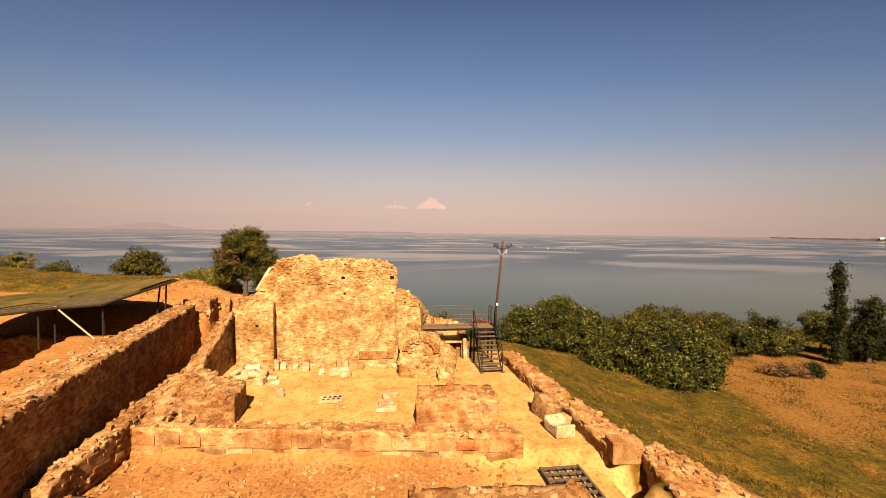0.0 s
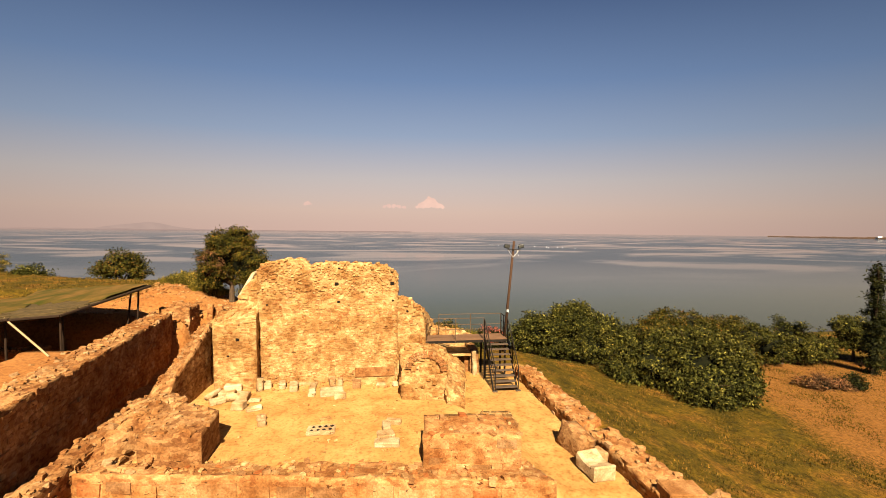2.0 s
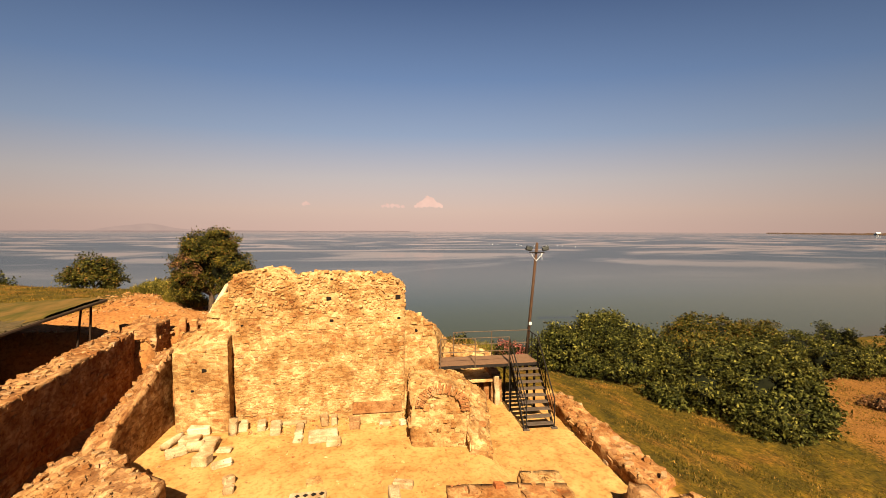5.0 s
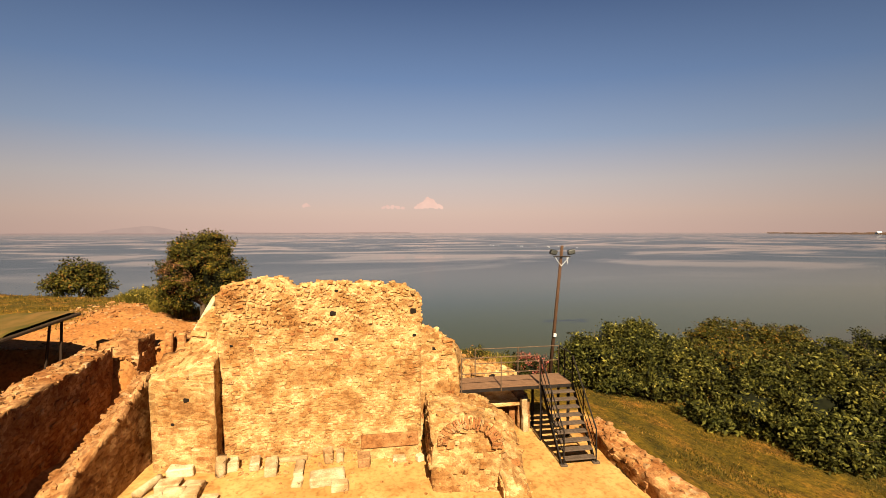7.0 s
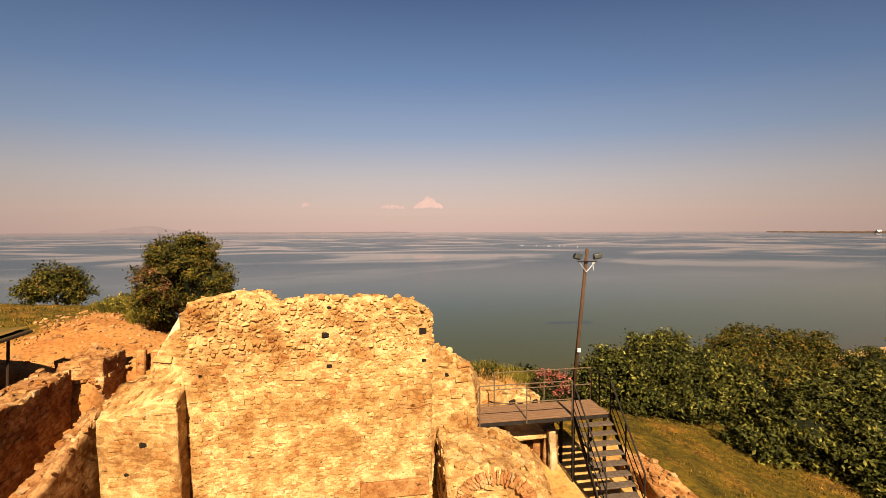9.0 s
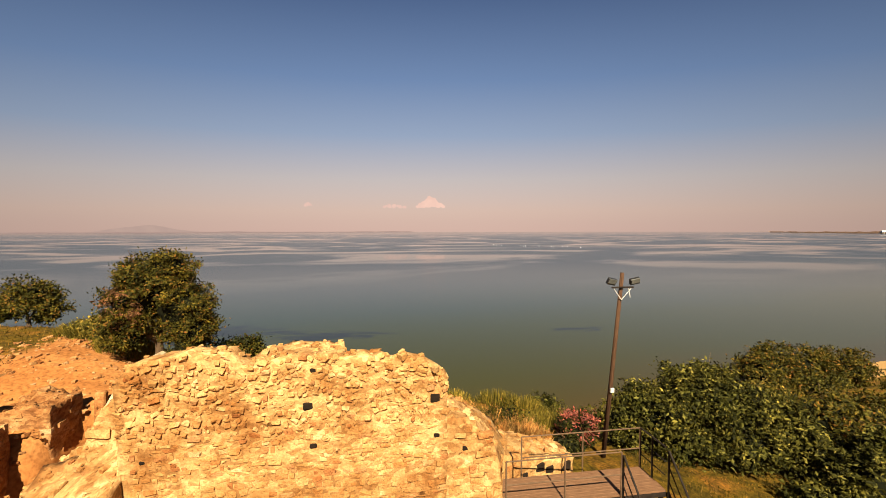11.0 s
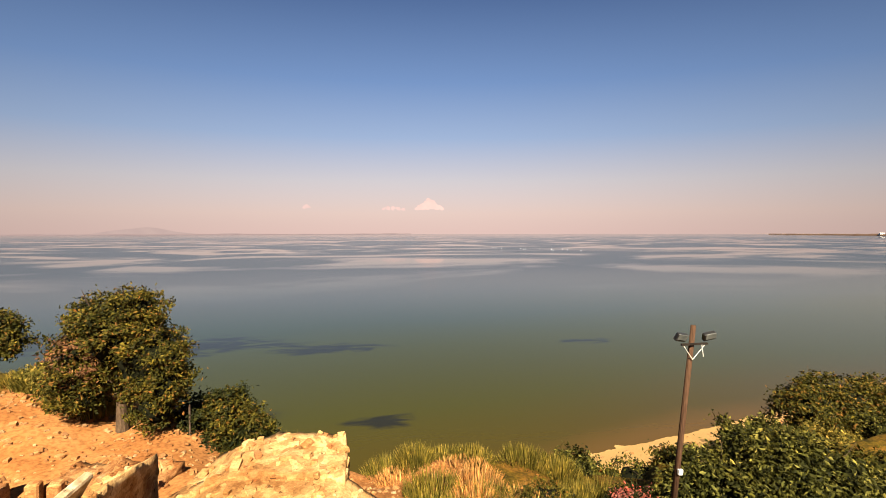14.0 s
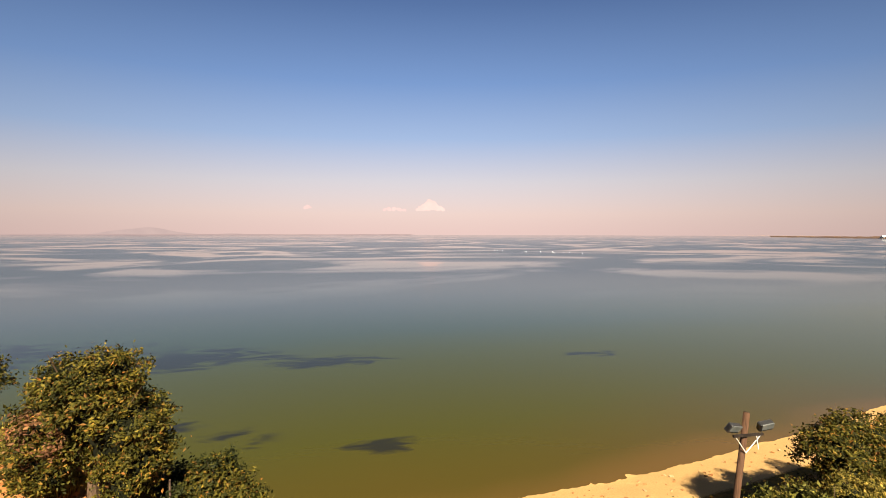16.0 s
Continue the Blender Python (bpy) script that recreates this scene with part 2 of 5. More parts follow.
def ground_material():
    m, n, l, b = material("ground_earth", 0.95)
    at = n.new("ShaderNodeAttribute")
    at.attribute_name = "cover"
    sp = n.new("ShaderNodeSeparateColor")
    l.new(at.outputs["Color"], sp.inputs[0])
    fine = noise_node(n, l, 9.0, 10, source="Position")
    mid = noise_node(n, l, 0.7, 6, source="Position")
    grit = noise_node(n, l, 60.0, 4, source="Position")
    earth = mixed(n, l, ramp_node(n, l, mid, ((0.3, (0.31, 0.165, 0.05)), (0.5, (0.37, 0.208, 0.066)), (0.7, (0.42, 0.262, 0.092)))),
                  ramp_node(n, l, fine, ((0.32, (0.66, 0.58, 0.5)), (0.52, (1.04, 1.03, 1.0)))), 0.8, "MULTIPLY")
    scuff = noise_node(n, l, 2.3, 5, source="Position")
    earth = mixed(n, l, earth, ramp_node(n, l, scuff, ((0.36, (0.84, 0.76, 0.68)), (0.5, (1.0, 1.0, 1.0)), (0.66, (1.08, 1.1, 1.14)))), 0.9, "MULTIPLY")
    clay = mixed(n, l, ramp_node(n, l, mid, ((0.3, (0.23, 0.093, 0.027)), (0.5, (0.295, 0.127, 0.038)), (0.7, (0.34, 0.163, 0.056)))),
                 ramp_node(n, l, fine, ((0.30, (0.55, 0.48, 0.42)), (0.58, (1.06, 1.04, 1.0)))), 0.9, "MULTIPLY")
    grass = mixed(n, l, ramp_node(n, l, mid, ((0.3, (0.042, 0.031, 0.003)), (0.5, (0.072, 0.046, 0.004)), (0.68, (0.13, 0.062, 0.010)))),
                  ramp_node(n, l, noise_node(n, l, 2.6, 8, source="Position"), ((0.32, (0.42, 0.45, 0.4)), (0.48, (0.95, 0.95, 0.9)), (0.66, (1.4, 1.3, 1.2)))), 0.9, "MULTIPLY")
    grass = mixed(n, l, grass, ramp_node(n, l, fine, ((0.34, (0.5, 0.5, 0.45)), (0.5, (1.0, 1.0, 1.0)), (0.64, (1.5, 1.42, 1.3)))), 0.9, "MULTIPLY")
    sand = mixed(n, l, (0.36, 0.225, 0.085), ramp_node(n, l, fine, ((0.3, (0.85, 0.82, 0.78)), (0.6, (1.0, 1.0, 1.0)))), 1.0, "MULTIPLY")
    straw = mixed(n, l, (0.178, 0.08, 0.019), ramp_node(n, l, fine, ((0.3, (0.6, 0.57, 0.5)), (0.62, (1.15, 1.1, 1.05)))), 1.0, "MULTIPLY")
    edge = n.new("ShaderNodeMath")
    edge.operation = "MULTIPLY_ADD"
    l.new(fine, edge.inputs[0])
    edge.inputs[1].default_value = 0.6
    edge.inputs[2].default_value = -0.3

    def blend(base, over, mask):
        a = n.new("ShaderNodeMath")
        a.use_clamp = True
        l.new(mask, a.inputs[0])
        l.new(edge.outputs[0], a.inputs[1])
        k = ramp_node(n, l, a.outputs[0], ((0.35, (0, 0, 0)), (0.65, (1, 1, 1))))
        return mixed(n, l, base, over, k)
    c = blend(earth, clay, at.outputs["Alpha"])
    c = blend(c, grass, sp.outputs[0])
    c = blend(c, straw, sp.outputs[2])
    c = mixed(n, l, blend(c, sand, sp.outputs[1]), (0.8, 0.8, 0.8), 1.0, "MULTIPLY")
    l.new(c, b.inputs["Base Color"])
    add = n.new("ShaderNodeMath")
    l.new(fine, add.inputs[0])
    l.new(grit, add.inputs[1])
    bumped(n, l, b, add.outputs[0], 0.3, 0.04)
    return m


mat_ground = ground_material()


def sea_material():
    m, n, l, b = material("sea_water", 0.1)
    geo = n.new("ShaderNodeNewGeometry").outputs["Position"]
    sp = n.new("ShaderNodeSeparateXYZ")
    l.new(geo, sp.inputs[0])

    def maths(op, p, q, r=None):
        k = n.new("ShaderNodeMath")
        k.operation = op
        for sock, value in zip(k.inputs, (p, q, r)):
            if isinstance(value, (int, float)):
                sock.default_value = value
            elif value is not None:
                l.new(value, sock)
        return k.outputs[0]
    # distance from the shore line, which bends away to the right
    off = maths("MULTIPLY_ADD", sp.outputs[0], -0.17, sp.outputs[1])
    wob = noise_node(n, l, 0.03, 4, (0.5, 1, 1), 0.5, "Position")
    off = maths("MULTIPLY_ADD", wob, 20.0, off)
    mr = n.new("ShaderNodeMapRange")
    mr.inputs["From Min"].default_value, mr.inputs["From Max"].default_value = 54.0, 214.0
    l.new(off, mr.inputs[0])
    body = ramp_node(n, l, mr.outputs[0], ((0.0, (0.065, 0.038, 0.008)), (0.03, (0.040, 0.030, 0.003)), (0.10, (0.032, 0.031, 0.0015)), (0.24, (0.026, 0.029, 0.003)),
                                          (0.36, (0.018, 0.026, 0.013)), (0.6, (0.012, 0.021, 0.019)), (1.0, (0.010, 0.019, 0.022))))
    # weed beds on the bottom, dark through the water
    tear = noise_node(n, l, 0.3, 8, (0.4, 1.2, 1), 1.2, "Position")
    mask = None
    for x, y, rx, ry in ((-1.6, 56.6, 3.5, 1.3), (-33, 88, 12, 4.5), (-10.5, 84, 8.5, 2.4), (-15.8, 60.2, 5.0, 2.0), (-66, 93, 24, 7.0), (33.5, 82, 4, 1.2), (-24, 63, 3.0, 1.0)):
        u = maths("MULTIPLY", maths("SUBTRACT", sp.outputs[0], x), 1 / rx)
        v = maths("MULTIPLY", maths("SUBTRACT", sp.outputs[1], y), 1 / ry)
        d = maths("ADD", maths("MULTIPLY", u, u), maths("MULTIPLY", v, v))
        d = maths("MULTIPLY_ADD", maths("SUBTRACT", tear, 0.5), 10.0, d)
        spot = n.new("ShaderNodeMapRange")
        spot.inputs["From Min"].default_value, spot.inputs["From Max"].default_value = 1.5, 0.2
        l.new(d, spot.inputs[0])
        mask = spot.outputs[0] if mask is None else maths("MAXIMUM", mask, spot.outputs[0])
    body = mixed(n, l, body, (0.008, 0.008, 0.006), maths("MULTIPLY", mask, 0.85))
    l.new(mixed(n, l, body, (0.8, 0.8, 0.8), 1.0, "MULTIPLY"), b.inputs["Base Color"])
    # drifts of smooth and ruffled water
    drift = noise_node(n, l, 0.0085, 8, (0.55, 0.8, 1), 2.2, "Position")
    wisp = noise_node(n, l, 0.03, 6, (0.4, 1.3, 1), 0.8, "Position")
    drift = maths("MULTIPLY_ADD", wisp, 0.16, maths("MULTIPLY", drift, 0.84))
    far = n.new("ShaderNodeMapRange")
    far.inputs["From Min"].default_value, far.inputs["From Max"].default_value = 100.0, 230.0
    l.new(sp.outputs[1], far.inputs[0])
    slick = n.new("ShaderNodeMapRange")
    slick.inputs["From Min"].default_value, slick.inputs["From Max"].default_value = 0.47, 0.60
    l.new(drift, slick.inputs[0])
    smooth = maths("MULTIPLY", slick.outputs[0], far.outputs[0])
    out_far = n.new("ShaderNodeMapRange")
    out_far.inputs["From Min"].default_value, out_far.inputs["From Max"].default_value = 500.0, 2400.0
    l.new(sp.outputs[1], out_far.inputs[0])
    calm = maths("MAXIMUM", smooth, maths("MULTIPLY", out_far.outputs[0], 0.75))
    l.new(maths("MAXIMUM", maths("MULTIPLY_ADD", calm, -0.22, maths("MULTIPLY_ADD", far.outputs[0], 0.15, 0.11)), 0.03), b.inputs["Roughness"])
    rip = noise_node(n, l, 0.9, 5, (0.5, 1.4, 1), 0.4, "Position")
    bp = n.new("ShaderNodeBump")
    bp.inputs["Distance"].default_value = 0.15
    l.new(maths("MULTIPLY_ADD", calm, -0.08, 0.08), bp.inputs["Strength"])
    l.new(rip, bp.inputs["Height"])
    l.new(bp.outputs[0], b.inputs["Normal"])
    b.inputs["IOR"].default_value = 1.33
    l.new(maths("MULTIPLY_ADD", far.outputs[0], 0.24, 0.26), b.inputs["Specular IOR Level"])
    return m


mat_sea = sea_material()


# emissive colour for far things, with their daylight and haze already in it
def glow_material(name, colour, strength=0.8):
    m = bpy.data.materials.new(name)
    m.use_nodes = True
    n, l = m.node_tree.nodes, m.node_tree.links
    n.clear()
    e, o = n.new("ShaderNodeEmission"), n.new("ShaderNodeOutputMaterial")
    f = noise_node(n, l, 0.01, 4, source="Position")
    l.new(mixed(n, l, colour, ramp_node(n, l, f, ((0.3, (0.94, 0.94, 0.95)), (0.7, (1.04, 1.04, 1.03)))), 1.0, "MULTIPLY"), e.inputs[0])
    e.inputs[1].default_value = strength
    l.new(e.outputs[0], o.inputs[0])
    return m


# ---- building helpers ----
def link_mesh(name, verts, faces, mat, parent=None, smooth=False):
    me = bpy.data.meshes.new(name)
    me.from_pydata(verts, [], faces)
    me.materials.append(mat)
    if smooth:
        me.polygons.foreach_set("use_smooth", [True] * len(me.polygons))
    ob = new(name, me)
    if parent is not None:
        ob.parent = parent
    return ob


def part(name, bm, mat, parent=None, label="", smooth=False):
    me = bpy.data.meshes.new(name)
    bm.normal_update()
    bm.to_mesh(me)
    bm.free()
    me.materials.append(mat)
    if smooth:
        me.polygons.foreach_set("use_smooth", [True] * len(me.polygons))
    ob = new(name, me)
    if parent is not None:
        ob.parent = parent
    return tagged(ob, label)


def add_box(bm, centre, size, turn=(0, 0, 0), bevel=0.0):
    made = bmesh.ops.create_cube(bm, size=1.0, matrix=pose(*centre, *turn) @ Matrix.Diagonal((*size, 1)))
    if bevel:
        edges = list({e for v in made["verts"] for e in v.link_edges})
        bmesh.ops.bevel(bm, geom=edges, offset=bevel, segments=1, affect="EDGES", profile=0.5)
    return bm


def box(centre, size, turn=(0, 0, 0), bevel=0.0):
    return add_box(bmesh.new(), centre, size, turn, bevel)


def add_tube(bm, a, b, r, r2=None, sides=8):
    a, b = Vector(a), Vector(b)
    d = b - a
    m = Matrix.Translation((a + b) / 2) @ d.to_track_quat("Z", "Y").to_matrix().to_4x4()
    bmesh.ops.create_cone(bm, cap_ends=True, segments=sides, radius1=r, radius2=r if r2 is None else r2, depth=d.length, matrix=m)
    return bm


def tube(a, b, r, r2=None, sides=8):
    return add_tube(bmesh.new(), a, b, r, r2, sides)


def step(a, b, v):
    t = np.clip((np.asarray(v, float) - a) / (b - a), 0, 1)
    return t * t * (3 - 2 * t)


def hull_stone(seed, jitter=0.16):
    """A rough unit stone: the hull of a cube's worn corners."""
    rng = random.Random(seed)
    bm = bmesh.new()
    for sx in (-0.5, 0.5):
        for sy in (-0.5, 0.5):
            for sz in (-0.5, 0.5):
                for axis in range(2):
                    p = [sx, sy, sz]
                    p[(axis + rng.randint(0, 2)) % 3] *= 1 - rng.uniform(0.1, 0.1 + 2 * jitter)
                    p = [c * (1 - rng.uniform(0, jitter * 0.6)) for c in p]
                    bm.verts.new(p)
    res = bmesh.ops.convex_hull(bm, input=bm.verts)
    bmesh.ops.delete(bm, geom=[v for v in bm.verts if not v.link_faces], context="VERTS")
    return bm


def stone_meshes(name, mat, count, jitter):
    out = []
    for i in range(count):
        me = bpy.data.meshes.new(name)
        bm = hull_stone(i + 7, jitter)
        bm.to_mesh(me)
        bm.free()
        me.materials.append(mat)
        out.append(me)
    return out


STONES = {m.name: stone_meshes("stone", m, 10, j) for m, j in ((mat_stone, 0.30), (mat_tan, 0.30), (mat_block, 0.05), (mat_marble, 0.08), (mat_brick, 0.05))}


def mesh_arrays(me):
    v = np.empty(len(me.vertices) * 3)
    me.vertices.foreach_get("co", v)
    return v.reshape(-1, 3), [tuple(p.vertices) for p in me.polygons]


def lay_pieces(owner, name, mats, piece_mat, many_mat, limit=300, focus=None):
    """Stones at the poses mats: those nearest to focus as parts of owner, the rest as one joined part."""
    kinds = STONES[piece_mat.name]
    rng = random.Random(len(mats))
    if focus is not None:
        mats = sorted(mats, key=lambda m: (m.translation - Vector(focus)).length)
    for m in mats[:limit]:
        ob = new(name, rng.choice(kinds))
        ob.parent, ob.matrix_basis = owner, m
    rest = mats[limit:]
    if rest:
        arrays = [mesh_arrays(k) for k in kinds]
        verts, faces, at = [], [], 0
        for m in rest:
            v, f = rng.choice(arrays)
            a = np.array(m)
            verts.append(v @ a[:3, :3].T + a[:3, 3])
            faces += [tuple(i + at for i in q) for q in f]
            at += len(v)
        tagged(link_mesh("rubble", np.concatenate(verts).tolist(), faces, many_mat, owner), "many small rubble stones", kind="stuff")


def rough(p, amount, scale=1.6):
    q = noise.noise_vector(Vector(p) * scale) * amount + noise.noise_vector(Vector(p) * scale * 3.3) * amount * 0.6 + noise.noise_vector(Vector(p) * scale * 8.1) * amount * 0.3
    return Vector(p) + q


def masonry(name, label, quad, bottom, top, faces="FRLT", course=(0.10, 0.20), length=(0.16, 0.46), mats=None, limit=220, focus=None,
            amount=0.06, lean=0.0, proud=(-0.015, 0.05), tilt=0.10, rough_above=99.0, skip=0.3, top_count=10, seed=1, piece="stone", category="ruin wall", size=0.16, holes=(), plain_below=-9.0):
    """A ruined wall over four corners of the plan (front left, front right, back right, back left), with its stones."""
    core_mat, piece_mat, many_mat = mats or (mat_core, mat_stone, mat_stone_many)
    rng = random.Random(seed)
    A, B, C, D = [Vector(q) for q in quad]

    def plan(u, v):
        return A.lerp(B, u).lerp(D.lerp(C, u), v)

    def place(u, v, z):
        p = plan(u, v)
        return Vector((p.x, p.y - lean * z, z))
    nu = max(3, int(max((B - A).length, (C - D).length) / size) + 1)
    nv = max(3, int(max((D - A).length, (C - B).length) / size) + 1)
    nz = max(3, int((max(top(u / 4, 0.0) for u in range(5)) - bottom) / size) + 1)
    verts, quads, index = [], [], {}

    def vert(key, p):
        if key not in index:
            index[key] = len(verts)
            verts.append(rough(p, amount))
        return index[key]

    def grid_vert(i, j, k):
        u, v = i / nu, j / nv
        z = bottom + (top(u, v) - bottom) * k / nz
        return vert((i, j, k), place(u, v, z))
    for i in range(nu):
        for j in range(nv):
            quads.append([grid_vert(i, j, nz), grid_vert(i + 1, j, nz), grid_vert(i + 1, j + 1, nz), grid_vert(i, j + 1, nz)])
    for k in range(nz):
        for i in range(nu):
            quads.append([grid_vert(i, 0, k), grid_vert(i + 1, 0, k), grid_vert(i + 1, 0, k + 1), grid_vert(i, 0, k + 1)])
            quads.append([grid_vert(i + 1, nv, k), grid_vert(i, nv, k), grid_vert(i, nv, k + 1), grid_vert(i + 1, nv, k + 1)])
        for j in range(nv):
            quads.append([grid_vert(nu, j, k), grid_vert(nu, j + 1, k), grid_vert(nu, j + 1, k + 1), grid_vert(nu, j, k + 1)])
            quads.append([grid_vert(0, j + 1, k), grid_vert(0, j, k), grid_vert(0, j, k + 1), grid_vert(0, j + 1, k + 1)])
    ob = tagged(link_mesh(name, verts, quads, core_mat, None, True), label, category)
    out = []
    sides = {"F": ((0, 0), (1, 0)), "R": ((1, 0), (1, 1)), "K": ((1, 1), (0, 1)), "L": ((0, 1), (0, 0))}
    for f in faces:
        if f == "T":
            area = (B - A).length * (D - A).length
            for _ in range(int(area * top_count * 2.2)):
                u, v = rng.random(), rng.random()
                s = rng.choice((0.04, 0.055, 0.075, 0.09, 0.14)) * rng.uniform(0.8, 1.25)
                p = rough(place(u, v, top(u, v)), amount)
                out.append(Matrix.LocRotScale(p + Vector((0, 0, rng.uniform(-0.03, 0.02))), Euler((rng.uniform(-0.25, 0.25), rng.uniform(-0.25, 0.25), rng.uniform(0, 6.3))),
                                              (s * rng.uniform(1, 1.6), s, s * rng.uniform(0.6, 0.95))))
            continue
        (u0, v0), (u1, v1) = sides[f]
        a, b = plan(u0, v0), plan(u1, v1)
        along = (b - a)
        run = along.length
        along = along.normalized()
        out_n = Vector((along.y, -along.x))
        heading = math.atan2(along.y, along.x)
        z = bottom + rng.uniform(0, 0.05)
        while True:
            h = rng.uniform(*course)
            s, placed = -rng.uniform(0, 0.2), False
            while s < run:
                w = rng.uniform(*length) * (rng.uniform(0.4, 0.85) if z > rough_above else 1.0)
                c = s + w / 2
                t = c / run
                if s > -0.04 and s + w < run + 0.04:
                    u, v = u0 + (u1 - u0) * t, v0 + (v1 - v0) * t
                    zt = top(u, v)
                    if z + h * 0.7 < zt:
                        placed = True
                        open_here = any(abs(c - hx) < w / 2 + hr and abs(z + h / 2 - hz) < h / 2 + hr for hx, hz, hr in holes) if f == "F" else False
                        if rng.random() > skip + (0.3 if z < plain_below else 0.0) and not open_here:
                            q = rough(place(u, v, z + h / 2 + rng.uniform(-0.02, 0.02)), amount)
                            depth = 0.16
                            loose = z > rough_above
                            o = rng.uniform(*proud) - depth / 2 + (rng.uniform(-0.01, 0.03) if loose else 0.0)
                            k = 0.5 if loose else tilt
                            q.z += rng.uniform(-0.04, 0.04) if loose else 0.0
                            q += Vector((out_n.x * o, out_n.y * o, 0))
                            out.append(Matrix.LocRotScale(q, Euler((rng.uniform(-k, k), rng.uniform(-k, k), heading + rng.uniform(-k, k) * 0.8)),
                                                          (w * rng.uniform(0.8, 1.0), depth, h * rng.uniform(0.7, 1.05))))
                s += w
            z += h
            if not placed:
                break
    lay_pieces(ob, piece, out, piece_mat, many_mat, limit, focus)
    # nothing is cut: near-black boxes stand in for the shade inside the holes
    for hx, hz, hr in holes:
        a, b = plan(0, 0), plan(1, 0)
        p = a.lerp(b, hx / (b - a).length)
        q = rough((p.x, p.y - lean * hz, hz), amount)
        part("putlog_hole", box((q.x, q.y + 0.035, hz), (hr * 1.7, 0.1, hr * 1.3), (0, 0, 8), 0.02), mat_hole, ob)
    return ob


# near-black colour for the shade inside holes
mat_hole = plain_material("hole_shade", (0.012, 0.009, 0.006), (0.03, 0.02, 0.014), 9, 0.95)
TAN_SET = (mat_core_tan, mat_tan, mat_tan_many)


# ---- ground, sea and distance ----
SEA = -11.0


def left_face(y):
    return -9.15 - (y - 10) * 0.145


def front_line(x):
    return 11.9 + (2.8 - np.asarray(x, float)) * 0.148


def shore(x):
    return np.interp(x, [-200, -60, -14, -4, 6, 15, 25, 38, 57, 120, 400], [62, 54, 48.4, 47.4, 46.9, 47.5, 49.3, 52.1, 57.0, 68, 120])


def brink(x):
    return np.interp(x, [-200, -40, -25, -16, -8, 0, 6, 14, 24, 40, 120], [40, 40, 36, 33.4, 31.0, 30.2, 30.0, 30.5, 33, 36, 45])


def ground_height(x, y):
    x, y = np.asarray(x, float), np.asarray(y, float)
    z = np.zeros(np.broadcast(x, y).shape)
    lane = step(1.4, 1.9, x) * step(14.6, 15.0, y) + step(2.7, 2.9, x) * (1 - step(14.6, 15.0, y))
    z = z - 0.3 * np.clip(lane, 0, 1)
    front = 1 - step(0.0, 0.4, y - front_line(x))
    z = z * (1 - front) - 0.55 * front
    right = np.interp(x, [5.2, 5.6, 6.4, 9.4, 15, 22, 30, 60, 200], [-0.3, 0.0, -0.25, -1.2, -1.95, -2.35, -2.6, -3.0, -4.0])
    k = step(5.2, 5.6, x)
    z = z * (1 - k) + right * k
    # behind the tall wall
    back = np.interp(x, [-30, -6.5, -3.5, -1, 1.5, 3.2, 4.6, 6, 9], [1.75, 1.65, 1.2, 0.7, 0.45, 0.25, -0.3, -0.4, -1.1]) - 0.16 * np.clip(y - 24, 0, 8) * step(-7, -1, x)
    back = back - 1.15 * step(26.5, 30.0, y) * step(-9.0, -6.5, x) * (1 - step(-3.0, 0.0, x))
    back = np.where(x > 9, right - 0.03 * np.clip(y - 24, 0, 10), back)
    k = step(20.6, 21.6, y) * (1 - step(9, 11, x)) + step(9, 11, x) * step(20, 27, y)
    k = np.where(x < -8, step(23.6, 24.8, y), k)
    lane2 = step(1.6, 2.2, x) * (1 - step(5.0, 5.6, x)) * (1 - step(23.2, 24.4, y))
    z = z * (1 - k * (1 - lane2)) + back * k * (1 - lane2)
    # sunken strip and the higher ground behind the long wall
    face = left_face(y)
    strip = step(-0.1, 0.1, x - np.where(y > 24.3, -10.7, face)) * (1 - step(-9.1, -8.7, x)) * (1 - step(26.0, 26.4, y))
    z = z * (1 - strip) + (-0.35 + 0.5 * (1 - step(13, 17, y))) * strip
    high = 1.45 + 0.85 * step(25.5, 29, y + 0.25 * (x + 12)) + 0.5 * step(-15, -24, x)
    pit_edge = np.where(y > 20.8, -12.7, -13.4 - 0.27 * (y - 15.7))
    high = high - 2.7 * step(0.0, -0.4, x - pit_edge) * step(14.6, 15.2, y) * (1 - step(24.6, 25.2, y))
    high = high - 0.9 * step(-11.3, -11.6, x) * step(12.9, 13.1, y) * (1 - step(13.9, 14.2, y))
    high = high + 0.45 * step(24.6, 25.2, y) * step(-12.6, -14.0, x)
    up = (1 - step(-0.75, -0.45, x - face)) * (1 - step(24.5, 26.0, y)) + step(24.5, 26.0, y) * (1 - step(-12.5, -10.5, x))
    z = z * (1 - up) + (np.minimum(high, 2.6) + 0.7 * step(-22, -36, x) * step(26, 30, y)) * up
    hole = step(4.9, 5.1, x) * (1 - step(5.9, 6.1, x)) * step(10.0, 10.3, y) * (1 - step(10.8, 11.0, y))
    z = z - 1.1 * hole
    # the bluff down to the beach
    edge, strand = brink(x), shore(x)
    foot = strand - 4.8
    t = np.clip((y - edge) / np.maximum(foot - edge, 1), 0, 1)
    drop = z + (SEA + 1.0 - z) * (1 - (1 - t) ** 1.5)
    beach = SEA + 1.0 - 1.0 * np.clip((y - foot) / 4.8, 0, 1) - 0.06 * np.clip(y - strand, 0, 80)
    return np.where(y < edge, z, np.where(y < foot, drop, beach))


